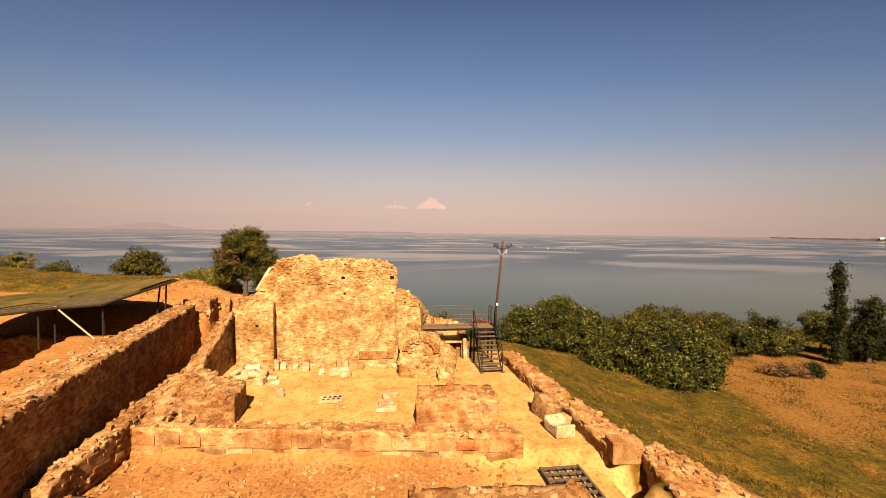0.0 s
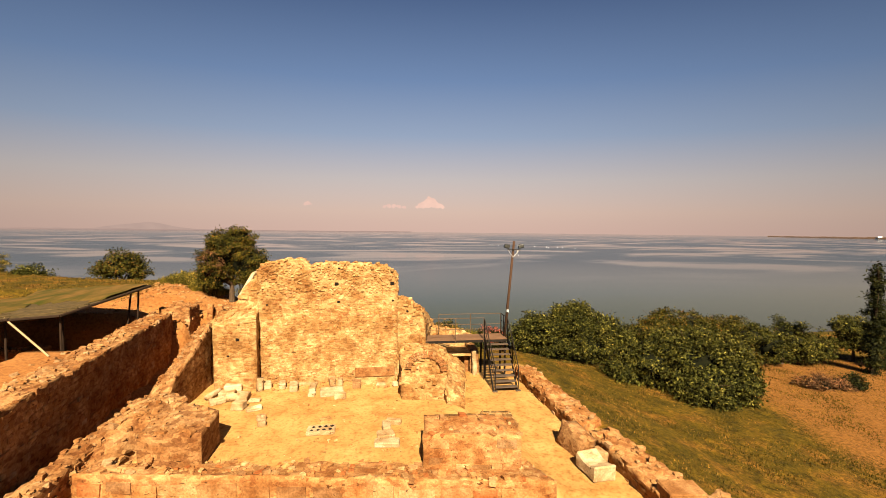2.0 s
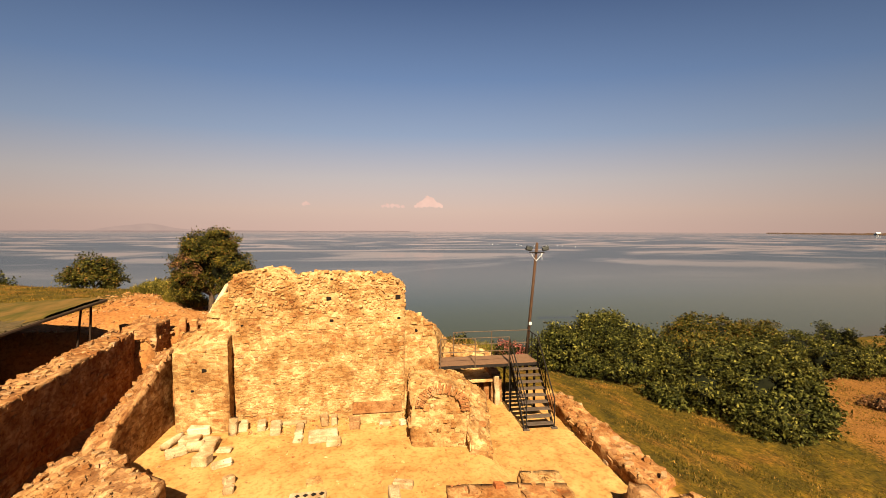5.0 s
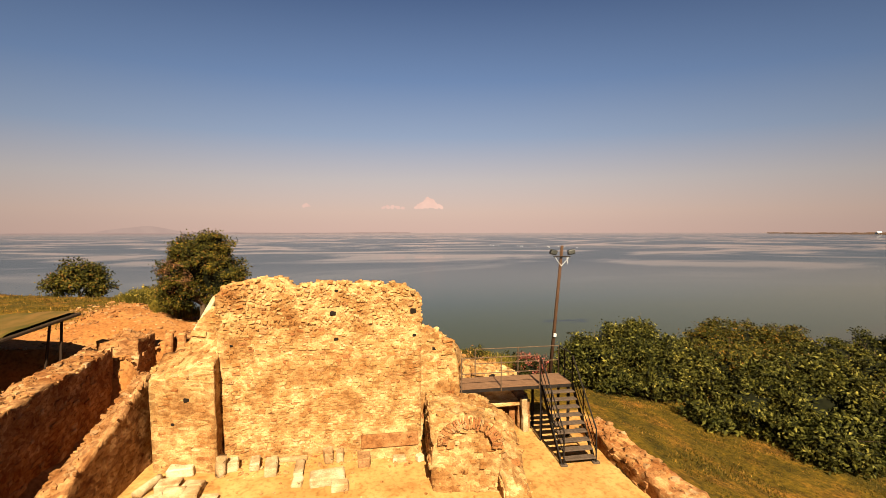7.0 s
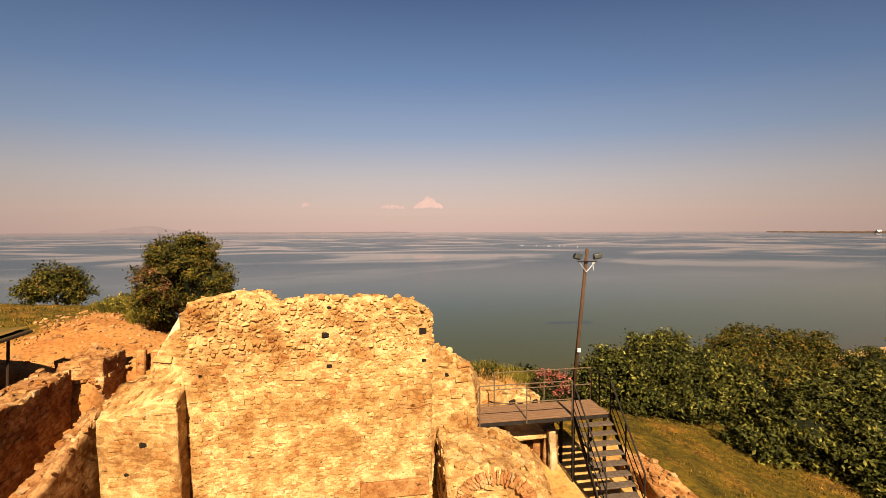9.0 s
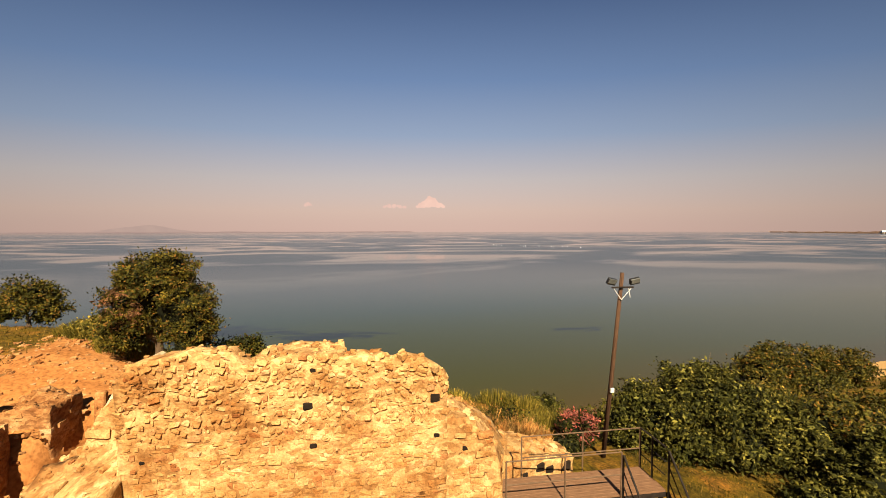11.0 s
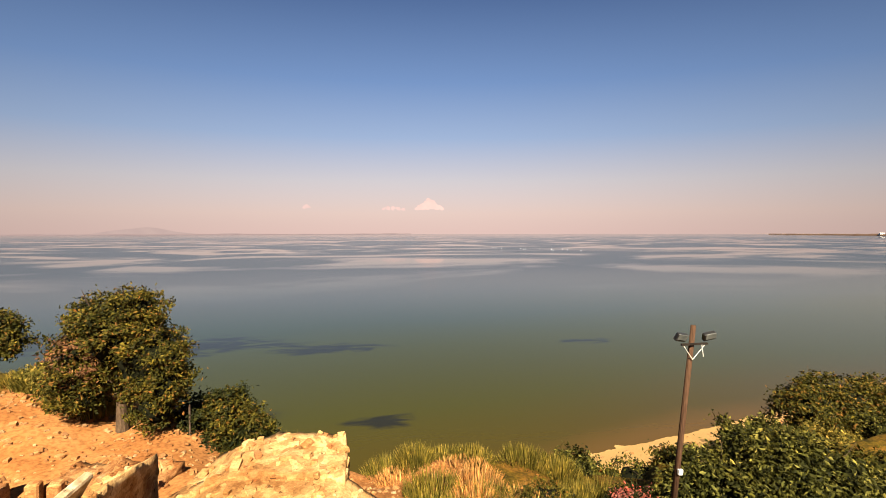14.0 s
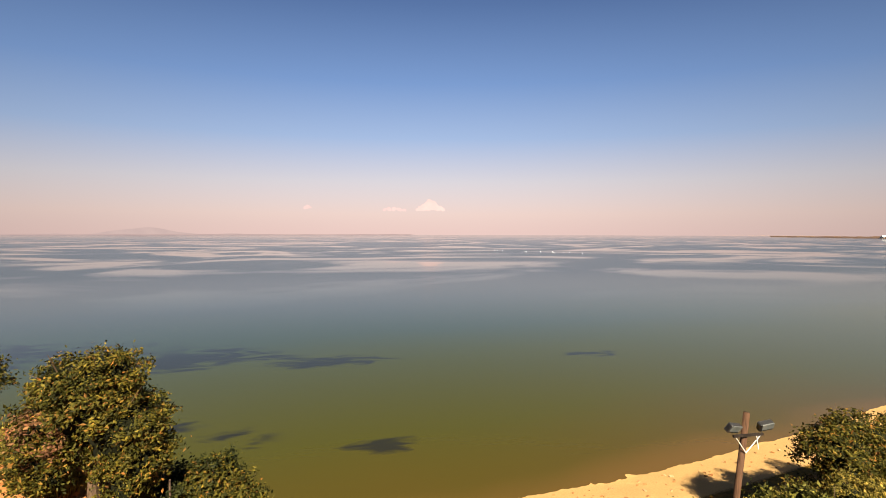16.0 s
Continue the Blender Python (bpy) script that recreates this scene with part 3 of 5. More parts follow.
def spread(lo, hi, fine, far):
    inner = list(np.arange(lo, hi + 1e-6, fine))
    out, d, v = [], fine, hi
    while v < far:
        d *= 1.35
        v += d
        out.append(min(v, far))
    low, d, v = [], fine, lo
    while v > -far:
        d *= 1.35
        v -= d
        low.append(max(v, -far))
    return np.array(low[::-1] + inner + out)


gx, gy = spread(-26, 34, 0.3, 4800), spread(-2, 66, 0.3, 4800)
gx = np.concatenate([gx[gx <= 34.01], np.arange(34.6, 80, 0.6), gx[gx > 82]])
GX, GY = np.meshgrid(gx, gy)
GZ = ground_height(GX, GY)
near = np.exp(-((GX / 60) ** 2 + ((GY - 20) / 60) ** 2))
lump = np.array([[noise.noise(Vector((x * 0.5, y * 0.5, 0))) * 0.6 + noise.noise(Vector((x * 1.7, y * 1.7, 3))) * 0.4 for x in gx] for y in gy])
flat = step(-8, -7.6, GX) * (1 - step(5.0, 5.4, GX)) * step(9, 10, GY) * (1 - step(20, 20.6, GY))
GZ = GZ + lump * near * (0.10 - 0.075 * flat)
nx, ny = len(gx), len(gy)
verts = np.stack([GX.ravel(), GY.ravel(), GZ.ravel()], 1)
i, j = np.meshgrid(np.arange(nx - 1), np.arange(ny - 1))
a = (j * nx + i).ravel()
ground = tagged(link_mesh("ground", verts.tolist(), np.stack([a, a + 1, a + nx + 1, a + nx], 1).tolist(), mat_ground, None, True),
                "dry ochre earth with grass slopes and a sandy beach", "ground", kind="structure")
turf = step(5.2, 5.9, GX) * (1 - step(-1.5, 2.5, GY - brink(GX)))
turf = np.maximum(turf, step(-13.5, -16, GX) * step(26.5, 29.0, GY))
scrub = step(0.2, 1.2, GY - brink(GX)) * (1 - step(-6.2, -4.6, GY - shore(GX)))
turf = np.maximum(turf, scrub * 0.9)
turf = np.maximum(turf, step(2.6, 3.4, GX) * step(21.6, 22.6, GY) * 0.8)
turf = np.maximum(turf, step(0.0, 1.5, GX) * step(24.4, 25.2, GY) * 0.8)
straw_area = np.clip(step(14.0, 18, GX - 0.35 * (GY - 18)) * (1 - step(26, 31, GY)) * step(11, 16, GY) * 0.66, 0, 1)
clay_area = np.clip((1 - step(-8.6, -7.8, GX)) + step(21.5, 23.5, GY) * (1 - step(0, 3, GX)) + 0.75 * (1 - step(0.0, 0.6, GY - front_line(GX))) * (1 - step(0.5, 3, GX)), 0, 1)
sand_area = step(-5.8, -4.4, GY - shore(GX))
att = ground.data.color_attributes.new("cover", "FLOAT_COLOR", "POINT")
att.data.foreach_set("color", np.stack([turf.ravel(), sand_area.ravel(), straw_area.ravel(), clay_area.ravel()], 1).ravel())

rings = [0.0] + [30 * 1.22 ** k for k in range(26)]
rings = [r for r in rings if r < 4700] + [4850.0]
segs = 96
sv, sf = [(0, 20, SEA)], []
for r in rings[1:]:
    sv += [(r * math.cos(2 * math.pi * s / segs), 20 + r * math.sin(2 * math.pi * s / segs), SEA) for s in range(segs)]
for s in range(segs):
    sf.append((0, 1 + s, 1 + (s + 1) % segs))
for k in range(len(rings) - 2):
    for s in range(segs):
        p, q = 1 + k * segs, 1 + (k + 1) * segs
        sf.append((p + s, q + s, q + (s + 1) % segs, p + (s + 1) % segs))
tagged(link_mesh("water", sv, sf, mat_sea), "calm olive-green sea turning grey-blue far out", "sea", kind="structure")


def ridge(name, label, a, b, heights, base, mat):
    """A far strip of land with a long low outline and some depth."""
    a, b = Vector(a), Vector(b)
    v, f = [], []
    count = len(heights)
    for k, h in enumerate(heights):
        p = a.lerp(b, k / (count - 1))
        away = p.normalized() * 60
        v += [(p.x, p.y, base), (p.x + away.x * 0.5, p.y + away.y * 0.5, base + h), (p.x + away.x, p.y + away.y, base)]
    for k in range(count - 1):
        c = k * 3
        f += [(c, c + 3, c + 4, c + 1), (c + 1, c + 4, c + 5, c + 2)]
    return tagged(link_mesh(name, v, f, mat, None, True), label, "land", kind="structure")


def bearing(deg, dist):
    return (dist * math.sin(radians(deg)), dist * math.cos(radians(deg)))


rng = random.Random(5)
coast = [6 + 10 * abs(noise.noise(Vector((k * 0.21, 0, 0)))) for k in range(60)]
# haze over shore and mountain is put into their glowing colour
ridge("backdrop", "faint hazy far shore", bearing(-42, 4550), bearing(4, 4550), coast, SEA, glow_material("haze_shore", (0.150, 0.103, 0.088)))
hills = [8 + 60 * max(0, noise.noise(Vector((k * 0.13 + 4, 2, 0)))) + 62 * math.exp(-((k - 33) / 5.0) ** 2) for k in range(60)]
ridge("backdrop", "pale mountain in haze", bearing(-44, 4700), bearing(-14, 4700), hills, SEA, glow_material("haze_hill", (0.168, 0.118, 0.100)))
ridge("backdrop", "thin dark spit of land", bearing(46.8, 3700), bearing(58, 2500), [4 + 2 * k / 20 + 3 * rng.random() for k in range(40)], SEA,
      plain_material("spit_earth", (0.10, 0.06, 0.04), (0.16, 0.10, 0.07), 0.05))


# ---- the ruins ----
def profile(points):
    xs, zs = zip(*points)
    return lambda u: float(np.interp(u, xs, zs))


# tall wall: front from (-6.05, 19.95) to (-0.65, 19.95), with a thick core behind
crest = profile(((0, 4.55), (0.05, 4.85), (0.16, 4.95), (0.22, 5.02), (0.32, 5.0), (0.37, 4.72), (0.45, 4.82), (0.52, 4.9), (0.62, 4.82), (0.8, 4.8), (0.92, 4.72), (1, 4.4)))


def tall_top(u, v):
    back = float(np.interp(u, [0, 0.12, 0.3, 0.6], [3.1, 3.5, 4.0, 4.05]))
    if u > 0.6:
        back = 4.1 - 1.5 * (u - 0.6) / 0.4
    z = crest(u) + 0.09 * noise.noise(Vector((u * 26, v * 4, 1)))
    k = float(step(0.12, 0.5, v))
    return z * (1 - k) + back * k


masonry("ruin_wall", "tall ruined wall of ochre rubble courses, broken along the top", [(-6.05, 19.95), (-0.65, 19.95), (-0.7, 22.0), (-6.3, 23.4)], -0.1, tall_top,
        "FRLT", (0.06, 0.125), (0.09, 0.27), limit=300, focus=(-3, 19.9, 4.0), lean=0.05, top_count=9, seed=3, proud=(0.008, 0.03), tilt=0.05, rough_above=3.55, amount=0.022, skip=0.14,
        holes=((3.0, 4.0, 0.10), (3.05, 3.28, 0.08), (5.22, 4.0, 0.13), (5.2, 3.3, 0.07), (0.35, 3.2, 0.06), (3.1, 4.62, 0.07)))
masonry("ruin_wall", "broken back part of the thick ochre wall", [(-5.6, 22.6), (-2.7, 22.0), (-2.75, 23.5), (-5.3, 23.9)], 0.6,
        lambda u, v: 4.1 - 0.5 * max(0, 0.4 - u) / 0.4 + 0.12 * noise.noise(Vector((u * 7, v * 4, 8))), "FRLT", limit=120, seed=31, top_count=8, focus=(-3, 22.5, 4))
# pier at the left end of the tall wall
masonry("ruin_pier", "square pier of banded brick and rubble beside the tall wall", [(-7.62, 19.65), (-5.98, 19.4), (-6.1, 20.8), (-7.8, 20.8)], -0.1,
        lambda u, v: 2.45 + 0.45 * u + 0.35 * v + 0.05 * noise.noise(Vector((u * 9, v * 7, 2))), "FT", (0.06, 0.1), (0.2, 0.46), limit=220, lean=0.04, seed=4, amount=0.018, proud=(0.008, 0.02), tilt=0.02,
        focus=(-7, 19.4, 1.5), holes=((0.95, 1.95, 0.09), (0.55, 1.3, 0.06)), top_count=10)
masonry("ruin_wall", "sloping broken masonry shoulder behind the pier", [(-8.1, 20.6), (-5.9, 20.6), (-6.2, 23.5), (-7.9, 22.7)], -0.1,
        lambda u, v: float(np.interp(u, [0, 0.3, 0.45, 0.6, 1], [2.5, 2.8, 3.15, 3.95, 4.4])) - 0.7 * max(0, v - 0.45) - 0.4 * max(0, 0.2 - v) + 0.12 * noise.noise(Vector((u * 6, v * 6, 5))), "FLT",
        limit=150, seed=6, focus=(-7, 21, 3), top_count=12)
# the plastered slope at the end of the tall wall
bm = box((0, 0, 0), (0.14, 1.3, 1.25), (0, 0, 0), 0.03)
ob = part("plaster_slope", bm, mat_plaster)
ob.matrix_basis = pose(-6.86, 21.7, 3.8, 0, 30, 0)
tagged(ob, "smooth pale plastered slope on the wall's end", "plaster")
# wall to the right of the tall wall, stepping down
masonry("ruin_wall", "stepped rubble wall falling away beside the tall wall", [(-0.65, 20.35), (0.52, 20.35), (1.25, 22.7), (-0.65, 22.7)], -0.2,
        lambda u, v: float(np.interp(u, [0, 0.35, 0.6, 0.85, 1], [3.4, 3.35, 3.15, 2.85, 2.35])) - v * float(np.interp(u, [0, 0.4, 1], [0.35, 0.6, 0.75])) + 0.1 * noise.noise(Vector((u * 9, v * 5, 9))), "FRT",
        (0.09, 0.2), (0.14, 0.4), limit=200, seed=8, focus=(0.2, 20.3, 2.5), lean=0.03, holes=((0.45, 2.75, 0.09),))
# bulky remains with a blind brick arch
masonry("ruin_block", "low bulky rubble remains with a blind brick arch", [(-0.6, 17.85), (1.05, 17.55), (1.45, 20.4), (-0.46, 20.4)], -0.1,
        lambda u, v: 1.88 - 0.45 * v - 0.3 * u * u + 0.08 * noise.noise(Vector((u * 8, v * 8, 4))), "FRLT", (0.09, 0.18), (0.13, 0.36), limit=260, seed=9,
        focus=(0.2, 17.7, 1.2), top_count=16, amount=0.08)
masonry("ruin_wall", "crumbling rubble wall foot beside the path", [(1.0, 17.2), (1.6, 17.0), (2.35, 20.7), (1.1, 20.8)], -0.35,
        lambda u, v: (0.6 + 0.55 * v) * (1 - 0.75 * u) + 0.1 * noise.noise(Vector((u * 8, v * 8, 14))), "FRLT", limit=160, seed=10, focus=(1.4, 17, 0.5), top_count=16)
arch = new("brick_arch")
tagged(arch, "round arch of thin red bricks set in rubble", "brick arch")
for k in range(90):
    ang = radians(-6 + 186 * (k % 45) / 44 + 2 * math.sin(k * 7.7))
    ring = 0.12 * (k // 45) + 0.015 * math.sin(k * 3.1)
    ob = new("brick", STONES[mat_tan.name if k % 3 else mat_brick.name][k % 10])
    ob.parent = arch
    ob.matrix_basis = Matrix.LocRotScale((0.30 + (0.58 + ring) * math.cos(ang), 17.66 - 0.13 * math.cos(ang), 1.18 + (0.46 + ring) * math.sin(ang)), Euler((0, -ang, radians(-10))), (0.125, 0.14 + 0.04 * math.sin(k * 5.3), 0.05))

# long wall on the left and the lower wall beside it
LW = [(left_face(9.0) - 0.85, 9.0), (left_face(9.0), 9.0), (left_face(24.3), 24.3), (left_face(24.3) - 1.0, 24.3)]
masonry("ruin_wall", "long rubble wall with a loose stony top, its side in shade", LW, -0.4,
        lambda u, v: 2.05 + 0.13 * noise.noise(Vector((u * 2, v * 18, 3))) + 0.05 * noise.noise(Vector((u * 4, v * 60, 3))), "RFT", (0.10, 0.2), (0.15, 0.45), TAN_SET,
        limit=300, seed=12, focus=(-10.3, 19, 2.0), top_count=18, proud=(0.0, 0.03), tilt=0.05, amount=0.05)
masonry("ruin_wall", "broken return wall at the end of the long wall", [(-12.1, 24.9), (-10.74, 24.9), (-10.82, 26.3), (-12.0, 26.6)], -0.3,
        lambda u, v: 2.2 + 0.25 * noise.noise(Vector((u * 4, v * 4, 7))), "FRT", mats=TAN_SET, limit=120, seed=13, top_count=14)
masonry("ruin_wall", "ragged rubble bank behind the sunken strip", [(-10.3, 26.5), (-7.6, 26.0), (-7.4, 27.2), (-10.2, 27.6)], -0.3,
        lambda u, v: 1.85 + 0.2 * noise.noise(Vector((u * 6, v * 4, 17))), "FT", mats=TAN_SET, limit=100, seed=14, top_count=16)
for x, y in ((-10.3, 26.2), (-9.8, 26.15)):
    ob = part("small_pillar", box((0, 0, 0), (0.28, 0.26, 2.1), (2, 3, 12), 0.04), mat_core_face)
    ob.location = (x, y, 1.1)
    tagged(ob, "short brown masonry pillar among the ruins", "pillar", "pair of small pillars")


masonry("ruin_wall", "narrow low rubble wall running to the court's corner", [(-9.15, 10.9), (-8.7, 10.9), (-8.4, 17.2), (-8.95, 17.2)], -0.5,
        lambda u, v: 0.3 + 0.45 * v + 0.12 * noise.noise(Vector((u * 4, v * 22, 6))), "RLFT", (0.1, 0.2), (0.14, 0.42), TAN_SET, limit=160, seed=15, focus=(-9, 14, 0.5), top_count=18)
masonry("ruin_wall", "thick rubble wall climbing to the pier, its side in shade", [(-8.62, 17.0), (-7.98, 17.2), (-7.92, 20.2), (-8.6, 20.9)], -0.4,
        lambda u, v: float(np.interp(v, [0, 0.12, 0.4, 0.65, 1], [1.0, 1.3, 1.6, 1.95, 2.5])) - 0.3 * (1 - u) + 0.1 * noise.noise(Vector((u * 4, v * 12, 6))), "FLT", (0.1, 0.2), (0.14, 0.42),
        TAN_SET, limit=240, seed=35, focus=(-8, 19, 1.2), top_count=18, proud=(0.0, 0.022), tilt=0.03, amount=0.035)
masonry("ruin_wall", "flat-topped rubble terrace at the foot of the wall", [(-8.6, 13.9), (-7.0, 13.8), (-7.2, 16.6), (-8.2, 17.4)], -0.2,
        lambda u, v: 0.3 + 0.6 * float(step(0.05, 0.45, v)) - 0.9 * math.exp(-((u - 0.62) / 0.2) ** 4 - ((v - 0.27) / 0.14) ** 4) + 0.08 * noise.noise(Vector((u * 6, v * 8, 26))), "FRT", mats=TAN_SET, limit=120, seed=16, top_count=18)
masonry("ruin_pier", "squat square pier of brown masonry with a flat top", [(-7.35, 14.15), (-5.82, 14.1), (-5.9, 15.5), (-7.5, 16.4)], -0.1,
        lambda u, v: 0.94 + 0.03 * noise.noise(Vector((u * 8, v * 8, 36))), "FT", (0.12, 0.22), (0.2, 0.5), TAN_SET, limit=120, seed=17, top_count=14, proud=(0.004, 0.016), tilt=0.02, amount=0.02)
# front wall of dressed blocks
FW = [(-8.75, float(front_line(-8.75)) + 0.15), (2.8, 12.0), (2.6, 13.45), (-8.6, 15.0)]
masonry("ruin_wall", "low front wall of large dressed orange blocks with a rubble top", FW, -0.6,
        lambda u, v: 0.30 - 0.36 * v + 0.06 * noise.noise(Vector((u * 22, v * 5, 46))), "FRT", (0.26, 0.40), (0.45, 1.0), (mat_core_face, mat_block, mat_block_many), limit=300, seed=18,
        top_count=12, proud=(0.02, 0.055), tilt=0.03, amount=0.04, piece="block", skip=0.06, focus=(-2, 12.5, 0))
masonry("ruin_block", "square masonry base with a flat worn top", [(-0.22, 13.3), (2.25, 12.95), (2.4, 14.2), (-0.08, 14.5)], -0.1,
        lambda u, v: 0.93 + 0.04 * noise.noise(Vector((u * 9, v * 6, 56))), "FRLT", (0.16, 0.28), (0.25, 0.7), (mat_core_face, mat_block, mat_block_many), limit=160, seed=19, top_count=9,
        proud=(0.008, 0.028), tilt=0.03, amount=0.03)
masonry("ruin_block", "small masonry stump behind the square base", [(1.75, 14.6), (2.7, 14.4), (2.75, 15.3), (1.8, 15.4)], -0.35,
        lambda u, v: 0.5 + 0.05 * noise.noise(Vector((u * 9, v * 6, 66))), "FRLT", limit=60, seed=20, top_count=9)
# wall along the path
masonry("ruin_wall", "low rubble wall along the sandy path", [(4.85, 14.9), (5.75, 15.2), (5.35, 20.6), (4.6, 20.5)], -0.5,
        lambda u, v: 0.12 + 0.1 * noise.noise(Vector((u * 4, v * 22, 76))), "LFT", (0.09, 0.18), (0.14, 0.4), limit=240, mats=(mat_core_face, mat_tan, mat_tan_many), seed=21, focus=(5, 16, 0), top_count=16)
masonry("ruin_wall", "low rubble wall ending in a squared block", [(5.1, 11.5), (6.1, 11.4), (5.85, 14.6), (5.0, 14.5)], -0.6,
        lambda u, v: 0.12 + 0.1 * noise.noise(Vector((u * 4, v * 12, 86))), "LFT", (0.1, 0.2), (0.16, 0.4), limit=200, mats=(mat_core_face, mat_tan, mat_tan_many), seed=22, focus=(5.6, 12, 0), top_count=15)
masonry("ruin_wall", "wide flat rubble wall top beyond a dark pit", [(5.3, 7.8), (8.0, 7.5), (6.7, 11.6), (6.0, 11.3)], -0.9,
        lambda u, v: 0.02 + 0.1 * noise.noise(Vector((u * 6, v * 8, 96))), "LKT", limit=160, mats=(mat_core_face, mat_tan, mat_tan_many), seed=23, focus=(6, 10, 0), top_count=15)
masonry("ruin_wall", "low rubble foundation near the front wall", [(-0.6, 9.4), (3.9, 9.1), (3.7, 10.35), (-0.6, 10.7)], -0.9,
        lambda u, v: -0.22 + 0.06 * noise.noise(Vector((u * 12, v * 5, 106))), "KRT", mats=(mat_core_tan, mat_tan, mat_tan_many), limit=100, seed=24, top_count=12)
masonry("ruin_wall", "low rubble foundation with weeds near the front wall", [(-9.6, 9.6), (-4.2, 9.0), (-4.2, 10.8), (-9.6, 11.6)], -0.9,
        lambda u, v: -0.25 + 0.1 * noise.noise(Vector((u * 12, v * 5, 116))), "KRT", mats=TAN_SET, limit=120, seed=25, top_count=12)
bm = hull_stone(44, 0.2)
bmesh.ops.subdivide_edges(bm, edges=bm.edges[:], cuts=2, use_grid_fill=True)
for v in bm.verts:
    v.co = rough(v.co, 0.07, 2.5)
ob = part("boulder", bm, mat_core_tan, None, "", True)
ob.matrix_basis = Matrix.LocRotScale((4.42, 14.3, -0.05), Euler((0.1, 0.15, 0.25)), (0.5, 1.15, 0.8))
tagged(ob, "rough brown boulder of fallen masonry at the path wall", "boulder")


# ---- stairs, deck, lamp ----
stairs = tagged(new("metal_staircase"), "dark painted steel stairs with thin handrails up to a deck", "staircase")
SY0, SY1, SZ0, SZ1, STEPS = 18.8, 20.28, -0.3, 1.45, 10
rise, going = (SZ1 - SZ0) / STEPS, (SY1 - SY0) / (STEPS - 0.5)
slope = math.degrees(math.atan2(SZ1 - SZ0, SY1 - SY0))
run = math.hypot(SZ1 - SZ0, SY1 - SY0)


def stair_x(side, f):
    return (3.24 - 0.12 * f) if side == 0 else (4.20 - 0.04 * f)


for k in range(STEPS - 1):
    f = (k + 0.5) / STEPS
    x0, x1 = stair_x(0, f), stair_x(1, f)
    part("tread", box(((x0 + x1) / 2, SY0 + going * (k + 0.5), SZ0 + rise * (k + 1)), (x1 - x0 - 0.06, 0.21, 0.035), (0, 0, 0), 0.006), mat_tread, stairs)
for side in (0, 1):
    a, b = stair_x(side, 0), stair_x(side, 1)
    part("stringer", box(((a + b) / 2, (SY0 + SY1) / 2, (SZ0 + SZ1) / 2 - 0.07), (0.035, run + 0.1, 0.13), (slope, 0, 0)), mat_steel, stairs)
    tops = []
    for f in (0.02, 0.52, 0.98):
        x, y, z = stair_x(side, f), SY0 + (SY1 - SY0) * f, SZ0 + (SZ1 - SZ0) * f
        low = SZ0 if f < 0.1 or (side == 0 and f > 0.9) else z - 0.12
        part("post", tube((x, y, low), (x, y, z + 0.93), 0.02), mat_steel, stairs)
        tops.append((x, y, z + 0.93))
    part("handrail", tube(tops[0], tops[-1], 0.022), mat_steel, stairs)
    for d in (0.34, 0.64):
        part("mid_rail", tube((tops[0][0], tops[0][1], tops[0][2] - d), (tops[-1][0], tops[-1][1], tops[-1][2] - d), 0.013), mat_steel, stairs)
    part("base_plate", box((tops[0][0], SY0 + 0.03, SZ0 + 0.02), (0.2, 0.12, 0.05), (0, 0, 0), 0.006), mat_tread, stairs)

deck = tagged(new("viewing_deck"), "brown timber deck on steel legs with wire railings", "deck")
DX0, DX1, DY0, DY1, DZ = 0.55, 4.15, 20.3, 21.2, 1.47
boards = 9
for k in range(boards):
    y = DY0 + (DY1 - DY0) * (k + 0.5) / boards
    part("board", box(((DX0 + DX1) / 2, y, DZ - 0.02), (DX1 - DX0, (DY1 - DY0) / boards - 0.006, 0.04), (0, 0, 0), 0.004), mat_deck, deck)
for y in (DY0 + 0.03, DY1 - 0.04):
    part("beam", box(((DX0 + DX1) / 2, y, DZ - 0.09), (DX1 - DX0, 0.06, 0.1)), mat_steel, deck)
for x in (3.2, 4.1):
    for y in (DY0 + 0.1, DY1 - 0.06):
        part("leg", box((x, y, (DZ - 0.1 - 0.4) / 2), (0.07, 0.07, DZ + 0.2)), mat_steel, deck)


def railing(points, height=0.93, rails=(0.93, 0.45), r=0.014, low=0.0):
    for p, q in zip(points, points[1:]):
        for h in rails:
            part("rail", tube((*p, DZ + h), (*q, DZ + h), r), mat_rail, deck, "bare grey-brown rail")
    for p in points:
        part("rail_post", tube((*p, DZ - 0.12), (*p, DZ + height), 0.018), mat_rail, deck)


railing([(0.62, DY0 - 0.02), (1.86, DY0 - 0.02), (3.1, DY0 - 0.02)])
railing([(1.25, DY1 - 0.02), (2.70, DY1 - 0.02), (4.12, DY1 - 0.02)])
for h in (0.93, 0.62, 0.32):
    part("side_rail", tube((4.13, DY1 - 0.02, DZ + h), (4.13, DY0 + 0.02, DZ + h), 0.02 if h > 0.9 else 0.012), mat_steel, deck)
for y in (DY0 + 0.45, DY1 - 0.02):
    part("side_post", tube((4.13, y, DZ - 0.1), (4.13, y, DZ + 0.93), 0.021), mat_steel, deck)

